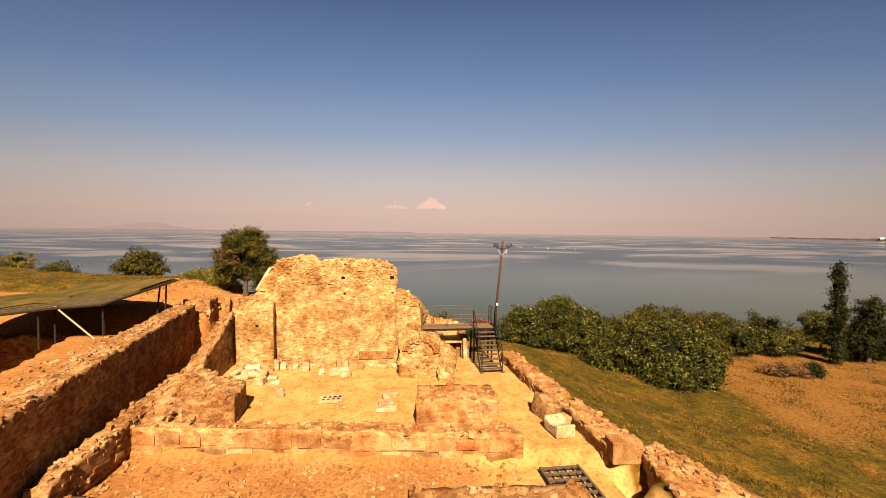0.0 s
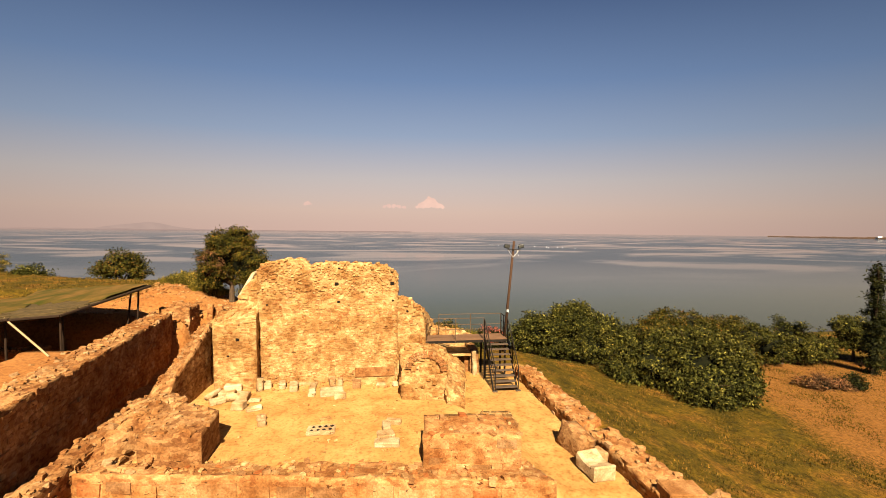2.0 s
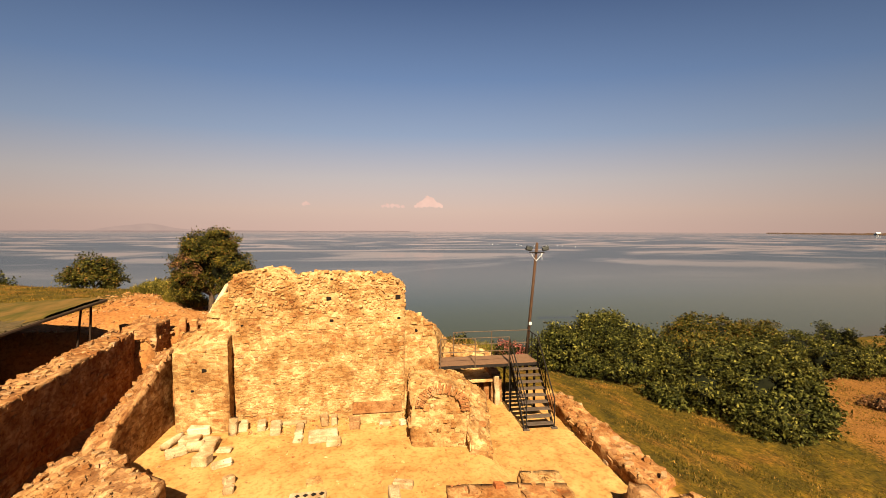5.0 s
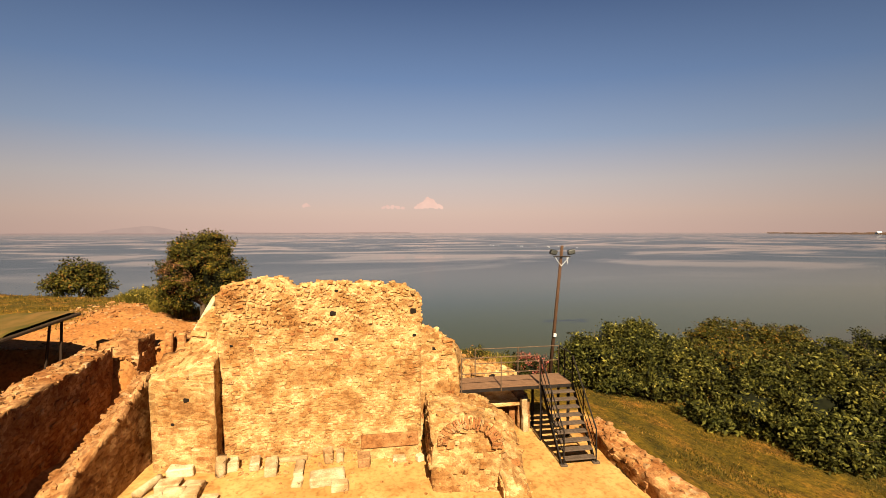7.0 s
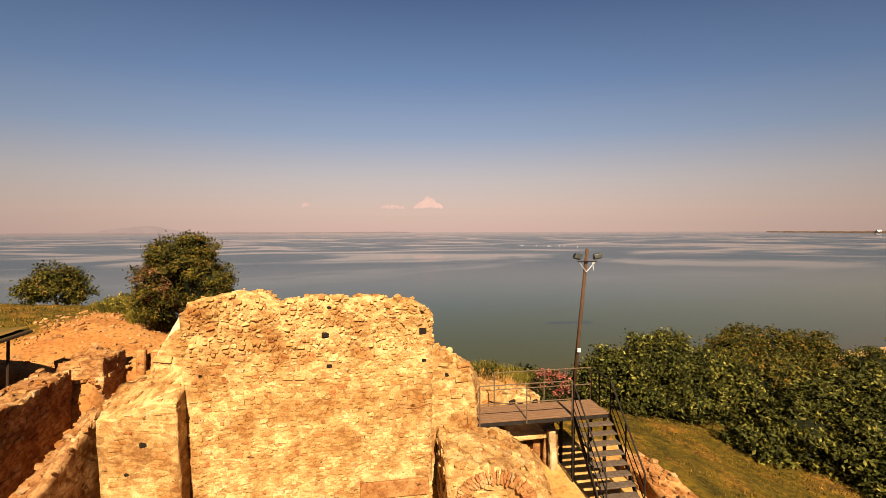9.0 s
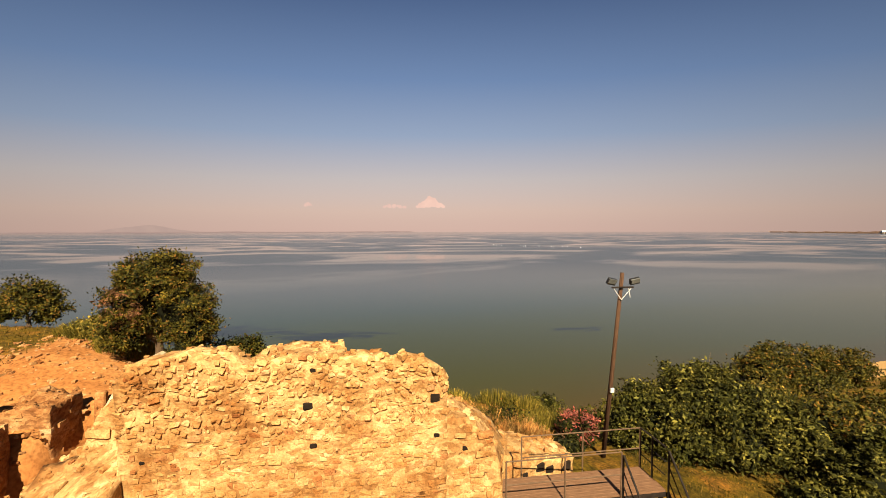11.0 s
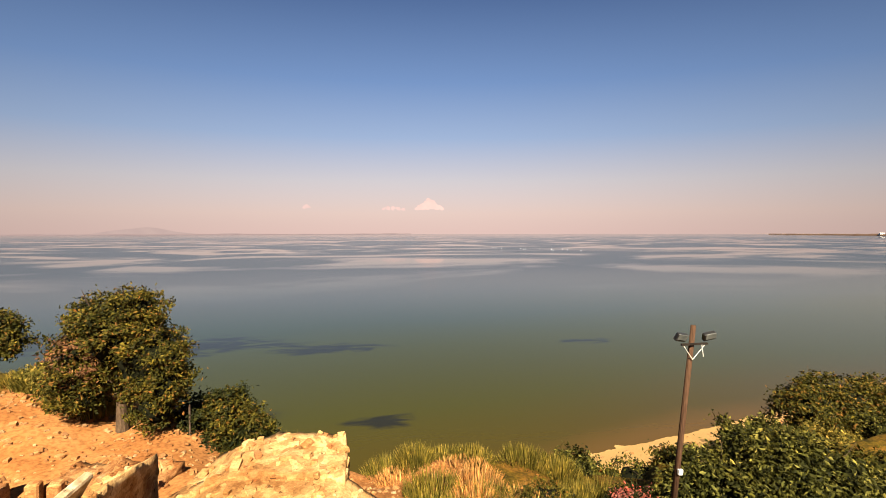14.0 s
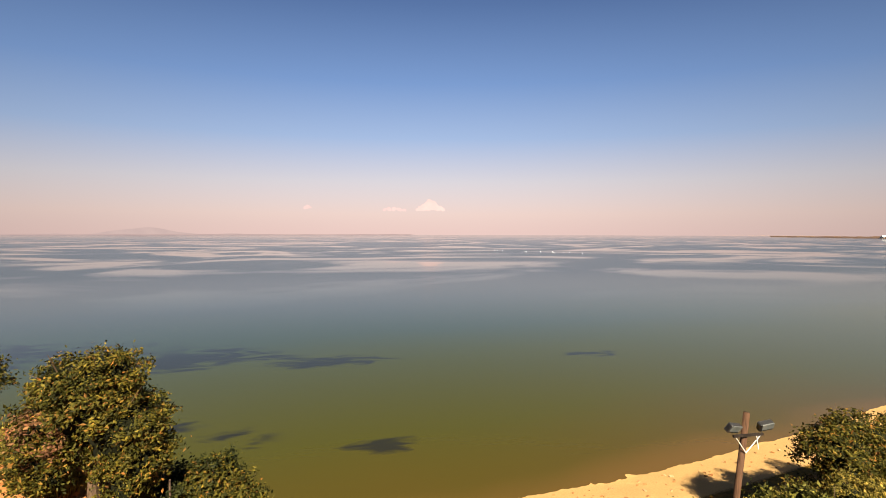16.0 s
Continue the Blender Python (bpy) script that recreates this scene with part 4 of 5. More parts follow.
masonry("ruin_wall", "bare earthy rubble bank with dark holes behind the deck", [(0.35, 21.5), (3.05, 22.35), (3.15, 23.9), (0.4, 24.4)], -0.4,
        lambda u, v: 1.8 - 0.68 * u - 0.25 * v - 0.5 * float(step(0.75, 1.0, v)) + 0.06 * noise.noise(Vector((u * 7, v * 5, 126))), "FRT", (0.1, 0.2), (0.14, 0.4), limit=160, seed=27, top_count=7,
        focus=(2.2, 22, 1), holes=((1.75, 1.12, 0.16), (2.05, 1.0, 0.14), (2.55, 0.95, 0.2), (1.3, 1.05, 0.1)))
ob = part("stone_slab", box((0, 0, 0), (1.05, 1.1, 0.16), (0, 0, 3), 0.03), mat_stone)
ob.location = (2.2, 21.55, 0.58)
tagged(ob, "broad pale stone slab laid as a bench under the deck", "slab")
for x in (1.85, 2.55):
    ob = part("stone_block", box((0, 0, 0), (0.22, 0.7, 0.82), (0, 0, 3), 0.03), mat_tan)
    ob.location = (x, 21.68, 0.065)
    tagged(ob, "rough stone block carrying a slab", "block", "slab supports")
bm = box((0, 0, 0), (0.19, 0.16, 1.1), (0, 0, 8), 0.025)
bmesh.ops.subdivide_edges(bm, edges=bm.edges[:], cuts=3, use_grid_fill=True)
for v in bm.verts:
    v.co = rough(v.co, 0.02, 4.0)
ob = part("stone_post", bm, mat_marble)
ob.matrix_basis = pose(2.84, 20.92, 0.23, 0, -3, 0)
tagged(ob, "short upright pale stone post beside the stairs", "post")
masonry("ruin_wall", "dark stub of rubble wall between slab and stairs", [(2.72, 21.1), (3.1, 21.1), (3.1, 22.3), (2.72, 22.3)], -0.35,
        lambda u, v: 0.72 + 0.12 * noise.noise(Vector((u * 5, v * 5, 136))), "FRT", mats=TAN_SET, limit=50, seed=28)

lamp = tagged(new("lamp_pole"), "leaning weathered wooden pole with two floodlights", "street lamp")
P0, P1 = Vector((5.42, 25.0, -0.6)), Vector((5.90, 24.85, 5.62))
part("pole", tube(P0, P1, 0.078, 0.062, 12), mat_pole, lamp, "", True)
bm = bmesh.new()
arm_z = 0.925
pm = P0.lerp(P1, arm_z)
add_box(bm, pm + Vector((0, -0.10, 0)), (0.75, 0.04, 0.05))
part("crossarm", bm, mat_steel, lamp)
pj = P0.lerp(P1, 0.86)
for s in (-1, 1):
    part("brace", tube(pj + Vector((0, -0.1, 0)), pm + Vector((0.33 * s, -0.1, 0)), 0.011), mat_white, lamp, "white painted brace")
    head = part("floodlight", box(pm + Vector((0.40 * s, -0.12, 0.20)), (0.32, 0.12, 0.22), (25, -12 * s, -8 * s), 0.02), mat_lamp, lamp)
    part("lamp_glass", box(pm + Vector((0.40 * s, -0.19, 0.205)), (0.27, 0.02, 0.16), (25, -12 * s, -8 * s), 0.004), mat_glass, head, "pale lamp glass")
part("cable", tube(pm + Vector((0.2, -0.11, -0.02)), pm + Vector((0.26, -0.11, -0.33)), 0.012), mat_white, lamp)
pk = P0.lerp(P1, 0.38)
part("junction_box", box(pk + Vector((0, -0.11, 0)), (0.13, 0.07, 0.15), (0, 4, 0), 0.01), mat_white, lamp, "small white junction box")


# ---- sheds ----
def shed(name, label, corners, thick, posts, ribs, turf=0.0):
    """A sloping sheet roof over posts; corners run front left, front right, back right, back left."""
    ob = tagged(new(name), label, "shelter")
    c = [Vector(p) for p in corners]
    bm = bmesh.new()
    low = [bm.verts.new(p - Vector((0, 0, thick))) for p in c]
    top = [bm.verts.new(p) for p in c]
    bm.faces.new(top)
    bm.faces.new(low[::-1])
    for k in range(4):
        bm.faces.new((low[k], low[(k + 1) % 4], top[(k + 1) % 4], top[k]))
    part("roof", bm, mat_roof, ob)
    if turf:
        bm = bmesh.new()
        n = 14
        grid = [[bm.verts.new(rough(c[0].lerp(c[3], turf + (1 - turf) * j / n + (0.07 * math.sin(i * 2.3) if j == 0 else 0)).lerp(c[1].lerp(c[2], turf + (1 - turf) * j / n + (0.07 * math.sin(i * 2.3) if j == 0 else 0)), i / n), 0.03, 2.0)
                                + Vector((0, 0, 0.03 + 0.03 * min(j, 2)))) for i in range(n + 1)] for j in range(n + 1)]
        for j in range(n):
            for i in range(n):
                bm.faces.new((grid[j][i], grid[j][i + 1], grid[j + 1][i + 1], grid[j + 1][i]))
        part("turf_cover", bm, mat_turf, ob, "green and brown weeds grown over the roof", True)
    for k in range(ribs if not turf else int(ribs * turf)):
        t = (k + 0.5) / ribs
        a, b = c[0].lerp(c[3], t) + Vector((0, 0, 0.02)), c[1].lerp(c[2], t) + Vector((0, 0, 0.02))
        part("roof_batten", tube(a, b, 0.03, None, 6), mat_roof, ob)
    for k in range(4):
        part("fascia", tube(c[k] - Vector((0, 0, 0.06)), c[(k + 1) % 4] - Vector((0, 0, 0.06)), 0.055, None, 6), mat_timber, ob)
    for p, q in posts:
        part("post", tube(p, q, 0.04, None, 8), mat_timber, ob)
    return ob


# ---- plants ----
def leaf_cloud(points, normals, size, rng, stretch=1.7):
    """Folded leaves, four corners each, at the points."""
    n = len(points)
    a = rng.normal(size=(n, 3))
    d = normals * 0.6 + rng.normal(size=(n, 3)) * 0.7
    d /= np.linalg.norm(d, axis=1)[:, None]
    a -= (a * d).sum(1)[:, None] * d
    a /= np.linalg.norm(a, axis=1)[:, None]
    b = np.cross(d, a)
    s = (size * rng.uniform(0.6, 1.35, n))[:, None]
    tip, side = a * s * stretch * 0.5, b * s * 0.42
    fold = d * s * 0.16
    v = np.stack([points - tip, points + side - fold, points + tip, points - side - fold], 1).reshape(-1, 3)
    i = np.arange(n) * 4
    return v, np.concatenate([np.stack([i, i + 1, i + 2], 1), np.stack([i, i + 2, i + 3], 1)])


def clumps(blobs, count, size, seed, rough_amount=0.28):
    """Leaves gathered in tufts on and under the skin of several lumpy blobs (x, y, z, rx, ry, rz)."""
    rng = np.random.default_rng(seed)
    area = np.array([b[3] * b[4] + b[4] * b[5] + b[3] * b[5] for b in blobs])
    pts, nrm = [], []
    for b, share in zip(blobs, area / area.sum()):
        n = int(count * share)
        tufts = max(30, n // 85)
        d = rng.normal(size=(tufts, 3))
        d /= np.linalg.norm(d, axis=1)[:, None]
        r = 1 - rough_amount * rng.random(tufts) ** 0.7 + 0.08 * rng.normal(size=tufts)
        centre = d * r[:, None] * np.array(b[3:6]) + np.array(b[:3])
        pick = rng.integers(0, tufts, n)
        spreadm = size * 1.9
        p = centre[pick] + rng.normal(size=(n, 3)) * spreadm * np.array([1, 1, 0.75])
        pts.append(p)
        nrm.append(d[pick] + np.array([0, 0, 0.5]))
    return leaf_cloud(np.concatenate(pts), np.concatenate(nrm), size, rng)


# near-black colour standing in for the shade deep among the leaves
mat_inner = plain_material("inner_shade", (0.006, 0.007, 0.002), (0.012, 0.013, 0.004), 5, 0.95, bump=0.6)


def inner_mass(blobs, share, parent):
    """A near-black mass within a dense bush that paints the shade in its gaps."""
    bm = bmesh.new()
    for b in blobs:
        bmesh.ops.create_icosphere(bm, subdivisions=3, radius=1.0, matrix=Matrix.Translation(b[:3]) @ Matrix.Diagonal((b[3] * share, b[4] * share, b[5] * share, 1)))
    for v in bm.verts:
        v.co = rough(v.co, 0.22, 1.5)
    return part("inner_shade", bm, mat_inner, parent, "near-black mass standing in for shade between the leaves", True)


def crown(blobs, count, size, mat, parent, seed, name="crown", rough_amount=0.28):
    v, f = clumps(blobs, count, size, seed, rough_amount)
    return link_mesh(name, v.tolist(), f.tolist(), mat, parent)


def trunk_with_limbs(base, blobs, r, seed, mat=None):
    """A tapered trunk with bent limbs that end inside the blobs."""
    rng = random.Random(seed)
    bm = bmesh.new()
    base = Vector(base)
    mean = sum((Vector(b[:3]) for b in blobs), Vector()) / len(blobs)
    fork = base.lerp(mean, 0.45) + Vector((rng.uniform(-0.1, 0.1), rng.uniform(-0.1, 0.1), 0))
    add_tube(bm, base - Vector((0, 0, 0.25)), fork, r * 1.25, r * 0.8, 10)
    for b in blobs:
        end = Vector(b[:3]) + Vector((rng.uniform(-0.2, 0.2), rng.uniform(-0.2, 0.2), b[5] * 0.3))
        mid = fork.lerp(end, 0.5) + Vector((rng.uniform(-0.25, 0.25), rng.uniform(-0.25, 0.25), 0.1))
        add_tube(bm, fork, mid, r * 0.6, r * 0.4, 8)
        add_tube(bm, mid, end, r * 0.4, r * 0.12, 8)
        for _ in range(4):
            tip = end + Vector((rng.uniform(-1, 1) * b[3], rng.uniform(-1, 1) * b[4], rng.uniform(-0.4, 1) * b[5])) * 0.8
            add_tube(bm, mid.lerp(end, rng.random()), tip, r * 0.16, r * 0.04, 5)
    return bm


def plant(name, label, category, base, blobs, count, size, mat, seed, r=0.1, extra=(), rough_amount=0.45, group="", inner=0.5):
    ob = tagged(new(name), label, category, group)
    part("trunk" if "tree" in name or "cypress" in name else "stem", trunk_with_limbs(base, blobs, r, seed), mat_wood, ob)
    crown(blobs, count, size, mat, ob, seed, "crown", rough_amount)
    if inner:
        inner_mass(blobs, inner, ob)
    for k, (bl, c, m2) in enumerate(extra):
        crown(bl, c, size, m2, ob, seed + 50 + k, "crown")
    return ob


def blades(centre, radius, height, count, mat, seed, parent=None, name="tuft", width=0.012, lean=0.35):
    """Thin upright stalks that spread from a foot."""
    rng = np.random.default_rng(seed)
    a = rng.uniform(0, 2 * np.pi, count)
    rad = radius * np.sqrt(rng.random(count))
    foot = np.stack([centre[0] + rad * np.cos(a), centre[1] + rad * np.sin(a), np.full(count, centre[2])], 1)
    h = height * rng.uniform(0.45, 1.0, count) * (1 - 0.45 * (rad / max(radius, 1e-6)) ** 2)
    out = np.stack([np.cos(a), np.sin(a), np.zeros(count)], 1) * (lean * h * (0.2 + rad / max(radius, 1e-6)))[:, None] + rng.normal(size=(count, 3)) * 0.06 * h[:, None]
    mid = foot + out * 0.4 + np.array([0, 0, 1]) * (h * 0.6)[:, None]
    tip = foot + out + np.array([0, 0, 1]) * h[:, None]
    b = rng.uniform(0, 2 * np.pi, count)
    w = np.stack([np.cos(b), np.sin(b), np.zeros(count)], 1) * (width * rng.uniform(0.6, 1.5, count))[:, None]
    v = np.stack([foot - w, foot + w, mid + w * 0.9, mid - w * 0.9, tip], 1).reshape(-1, 3)
    i = np.arange(count) * 5
    f = np.concatenate([np.stack([i, i + 1, i + 2, i + 3], 1)]).tolist() + np.stack([i + 3, i + 2, i + 4], 1).tolist()
    return link_mesh(name, v.tolist(), f, mat, parent)


def at_ground(x, y):
    return float(ground_height(x, y))


shed("timber_shelter", "low sheet-roofed shelter over a dark excavated pit", [(-15.9, 20.6, 2.63), (-13.3, 20.4, 2.85), (-11.95, 23.9, 3.5), (-18.5, 26.5, 2.85)], 0.06,
     [((-13.5, 20.7, -1.4), (-13.5, 20.7, 2.8)), ((-12.4, 23.4, -1.2), (-12.3, 23.6, 3.35)), ((-12.8, 23.0, -1.3), (-12.5, 23.4, 3.3)), ((-15.6, 21.0, -1.4), (-15.6, 21.0, 2.6)), ((-13.9, 21.4, -1.4), (-13.5, 20.8, 2.6))], 9, 0.4)
shed("timber_shelter", "low sheet-roofed shelter with a thin edge beam", [(-22.0, 17.0, 2.2), (-15.1, 20.5, 2.72), (-17.2, 25.4, 2.8), (-25.0, 21.0, 2.3)], 0.06,
     [((-15.8, 20.4, 0.9), (-15.8, 20.4, 2.6)), ((-18.5, 19.2, 0.9), (-18.5, 19.2, 2.3))], 8, 0.3)
masonry("ruin_wall", "dark rubble wall standing in the covered pit", [(-24.0, 21.9), (-15.6, 22.5), (-15.6, 23.2), (-24.0, 22.7)], -1.4,
        lambda u, v: 0.95 + 0.15 * noise.noise(Vector((u * 9, v * 4, 146))), "FRT", mats=TAN_SET, limit=160, seed=41, focus=(-17, 22, 0.5), top_count=12)
tagged(part("timber_brace", tube((-15.3, 20.6, 2.7), (-13.2, 19.7, 1.45), 0.036), mat_newwood), "pale timber prop leaning against the shelter", "timber")

plant("broadleaf_tree", "round green tree with rusty leaves at the bluff's edge", "tree", (-10.4, 29.8, 1.6),
      [(-10.3, 29.8, 4.7, 1.5, 1.4, 1.6), (-11.1, 29.9, 5.2, 1.0, 1.0, 1.0), (-9.4, 29.6, 4.0, 1.3, 1.2, 1.3), (-11.3, 29.6, 3.5, 1.0, 1.0, 1.1), (-9.9, 29.8, 5.6, 0.9, 0.9, 0.85),
       (-9.0, 29.5, 3.3, 0.95, 0.9, 0.95), (-11.4, 29.5, 3.0, 0.75, 0.7, 0.6), (-11.6, 29.8, 4.4, 0.75, 0.8, 0.8), (-9.1, 29.4, 2.55, 0.8, 0.75, 0.75)], 46000, 0.068, mat_leaf_oak, 11, 0.16, [([(-11.2, 29.0, 4.3, 0.8, 0.5, 0.9)], 700, mat_leaf_rust)], 0.5, inner=0.6)
# the oak-coloured crown on the right half paints the bush's sunlit side
plant("dark_bush", "dense dark bush beside the round tree", "bush", (-7.7, 30.4, 0.3), [(-8.6, 30.4, 1.4, 0.95, 0.9, 1.1), (-7.5, 30.5, 1.65, 0.95, 0.9, 1.15), (-6.6, 30.4, 0.75, 0.75, 0.8, 0.9), (-7.9, 29.9, 0.6, 1.0, 0.8, 0.8), (-6.4, 30.2, 0.1, 0.7, 0.7, 0.6)], 22000, 0.075, mat_leaf_dark, 12, 0.08, [([(-6.9, 30.2, 1.1, 0.95, 0.85, 1.05), (-7.4, 30.3, 1.8, 0.7, 0.7, 0.8)], 9000, mat_leaf_oak)], inner=0.6)
plant("broadleaf_tree", "small round dark green tree on the plateau edge", "tree", (-21.4, 38.5, 1.2),
      [(-21.4, 38.5, 3.3, 1.6, 1.4, 1.2), (-22.6, 38.5, 2.7, 1.1, 1.0, 0.9), (-20.4, 38.4, 2.6, 1.1, 1.0, 0.8)], 9000, 0.10, mat_leaf_oak, 13, 0.12, inner=0.4)
plant("bush", "bright green young bush on the plateau", "bush", (-26.5, 36.5, 1.8), [(-26.5, 36.5, 2.6, 0.9, 0.8, 0.8), (-25.6, 36.5, 2.3, 0.7, 0.7, 0.6)], 2600, 0.11, mat_leaf_fig, 14, 0.05)
for k, (x, y, s) in enumerate(((-30.0, 37.5, 1.3), (-33.5, 38.5, 1.1), (-36.5, 39, 1.2), (-17.6, 35.5, 0.7), (-15.2, 33.6, 0.75), (-13.5, 31.8, 0.5), (-12.7, 31.3, 0.55), (-14.4, 32.3, 0.5))):
    z = at_ground(x, y)
    plant("bush", "low brownish green scrub on the bluff", "bush", (x, y, z), [(x, y, z + 0.5 * s, 1.4 * s, 1.0, 0.8 * s)], 3400, 0.075, mat_leaf_broom, 20 + k, 0.05, group="scrub on the bluff", inner=0.4)

for k in range(22):
    x = 2.5 + 1.15 * k + 0.6 * math.sin(k * 4.1)
    y = float(brink(x)) + 0.6 + 3.2 * (0.5 + 0.5 * math.sin(k * 2.4))
    z, s = at_ground(x, y), 0.9 + 0.35 * math.sin(k * 1.7)
    plant("bush", "tangled olive scrub on the slope above the beach", "bush", (x, y, z), [(x, y, z + 0.5 * s, 1.3 * s, 1.2 * s, 1.0 * s), (x + 0.8 * s, y + 0.3, z + 0.4 * s, 0.9 * s, 0.8 * s, 0.8 * s)],
          3600, 0.09, (mat_leaf_broom, mat_leaf_oak, mat_leaf_fig)[k % 3], 120 + k, 0.05, group="scrub above the beach", inner=0.4)

# the large fig thicket
FIG = [(14.6, 21.6, -0.7, 2.2, 2.0, 1.7), (12.6, 22.2, -0.75, 1.5, 1.5, 1.2), (16.4, 21.8, -0.7, 1.7, 1.7, 1.45), (14.5, 21.0, -1.15, 1.7, 1.2, 0.95), (15.3, 22.6, 0.15, 1.5, 1.5, 1.1), (11.4, 22.4, -1.2, 1.2, 1.1, 0.7),
       (13.4, 22.4, 0.05, 1.1, 1.1, 0.8), (17.3, 22.4, -0.9, 1.2, 1.2, 1.0), (13.5, 19.9, -1.35, 1.4, 1.1, 0.95), (15.2, 20.3, -1.1, 1.6, 1.2, 1.2)]
plant("fig_bush", "large round fig bush with big glossy leaves on the grass slope", "bush", (14.2, 21.6, -1.9), FIG, 66000, 0.10, mat_leaf_fig, 30, 0.15, inner=0.55)
HEDGE = [(10.8, 27.4, 0.45, 1.4, 1.3, 1.1), (8.2, 26.2, 0.2, 1.4, 1.3, 1.25), (9.9, 26.0, 0.6, 1.5, 1.4, 1.4), (11.5, 25.4, 0.2, 1.3, 1.3, 1.2), (6.9, 26.4, -0.2, 0.8, 0.9, 0.8), (10.6, 24.8, -0.45, 1.2, 1.0, 0.9), (12.4, 24.6, -0.4, 1.1, 1.1, 1.0),
         (8.9, 25.4, -0.55, 1.1, 0.8, 0.7)]
THICKET = [(15.4, 26.4, -0.7, 2.1, 1.8, 1.45), (18.3, 26.8, -1.2, 2.0, 1.8, 1.4), (20.6, 25.4, -1.7, 1.6, 1.5, 1.1), (17.2, 24.8, -1.2, 1.6, 1.5, 1.2)]
plant("fig_bush", "broad leafy thicket behind the round fig bush", "bush", (17.0, 26.2, -2.2), THICKET, 26000, 0.10, mat_leaf_oak, 41, 0.12, inner=0.55)
plant("fig_bush", "long leafy fig thicket behind the stairs", "bush", (9.6, 26.0, -1.2), HEDGE, 56000, 0.096, mat_leaf_fig, 31, 0.12, inner=0.55)
plant("dark_tree", "dark green treetop rising from the bluff", "tree", (24.8, 36.0, -6.0), [(23.2, 36.0, -2.4, 2.4, 2.0, 1.9), (26.4, 36.5, -2.7, 2.4, 2.0, 1.7), (28.7, 37, -3.4, 1.8, 1.6, 1.5), (31.6, 37.5, -3.1, 2.0, 1.8, 1.6)], 28000, 0.12, mat_leaf_oak, 32, 0.2)
plant("bush", "rounded green bush at the field's end", "bush", (25.0, 26.4, -2.5), [(24.2, 26.4, -1.3, 1.6, 1.2, 1.15), (26.4, 26.6, -1.4, 1.4, 1.2, 1.05), (28.2, 26.6, -1.5, 1.1, 1.0, 0.95), (26.0, 29.5, -1.6, 1.9, 1.5, 1.2), (29.2, 29.8, -1.5, 2.0, 1.5, 1.3)], 20000, 0.09, mat_leaf_fig, 33, 0.1)
plant("bush", "yellow-green bush beside the cypress", "bush", (31.5, 27.0, -2.6), [(31.2, 27.0, -0.6, 1.3, 1.2, 1.3), (32.2, 27.2, -1.2, 1.0, 1.0, 1.0)], 9000, 0.09, mat_leaf_fig, 34, 0.1)
plant("cypress_tree", "tall narrow dark cypress", "tree", (29.4, 24.4, -2.6), [(29.4, 24.4, -1.2, 0.55, 0.55, 1.5), (29.4, 24.4, 1.0, 0.46, 0.46, 1.6), (29.4, 24.4, 2.6, 0.36, 0.36, 1.2), (29.45, 24.4, 3.7, 0.2, 0.2, 0.8)], 8000, 0.09, mat_leaf_dark, 35, 0.12)
plant("juniper_tree", "wide dark conical evergreen", "tree", (32.2, 24.4, -2.7), [(32.2, 24.4, -1.0, 1.5, 1.3, 1.6), (32.2, 24.4, 0.3, 1.1, 1.0, 1.2), (32.1, 24.4, 1.1, 0.7, 0.7, 0.9), (34.2, 24.6, -1.3, 1.4, 1.2, 1.4)], 14000, 0.10, mat_leaf_dark, 36, 0.15)
plant("brush_pile", "low pile of dry rust-brown brushwood on straw grass", "brush pile", (23.2, 22.3, -2.4), [(22.8, 22.3, -2.15, 1.1, 0.7, 0.5), (23.9, 22.2, -2.2, 0.7, 0.6, 0.4)], 2600, 0.08, mat_leaf_rust, 37, 0.03)
plant("bush", "small dense dark green bush beside the brush pile", "bush", (25.0, 22.1, -2.5), [(25.0, 22.1, -2.1, 0.55, 0.5, 0.5)], 1500, 0.07, mat_leaf_dark, 38, 0.03)
plant("oleander_bush", "bush with reddish pink flowers by the lamp pole", "bush", (4.9, 25.8, -0.7), [(4.7, 25.8, 0.0, 0.75, 0.7, 0.75), (5.4, 26.3, -0.1, 0.6, 0.6, 0.65), (4.2, 25.2, -0.15, 0.5, 0.5, 0.5)], 6000, 0.055, mat_leaf_dark, 39, 0.04,
      [([(4.75, 25.65, 0.2, 0.7, 0.6, 0.62), (5.3, 26.1, 0.1, 0.55, 0.5, 0.5)], 1300, mat_leaf_red)])
plant("bush", "small olive-grey bush among dry grass behind the deck", "bush", (2.45, 26.0, 0.2), [(2.45, 26.0, 0.65, 0.5, 0.45, 0.4), (1.95, 26.0, 0.55, 0.4, 0.4, 0.35)], 2600, 0.06, mat_leaf_oak, 45, 0.03)
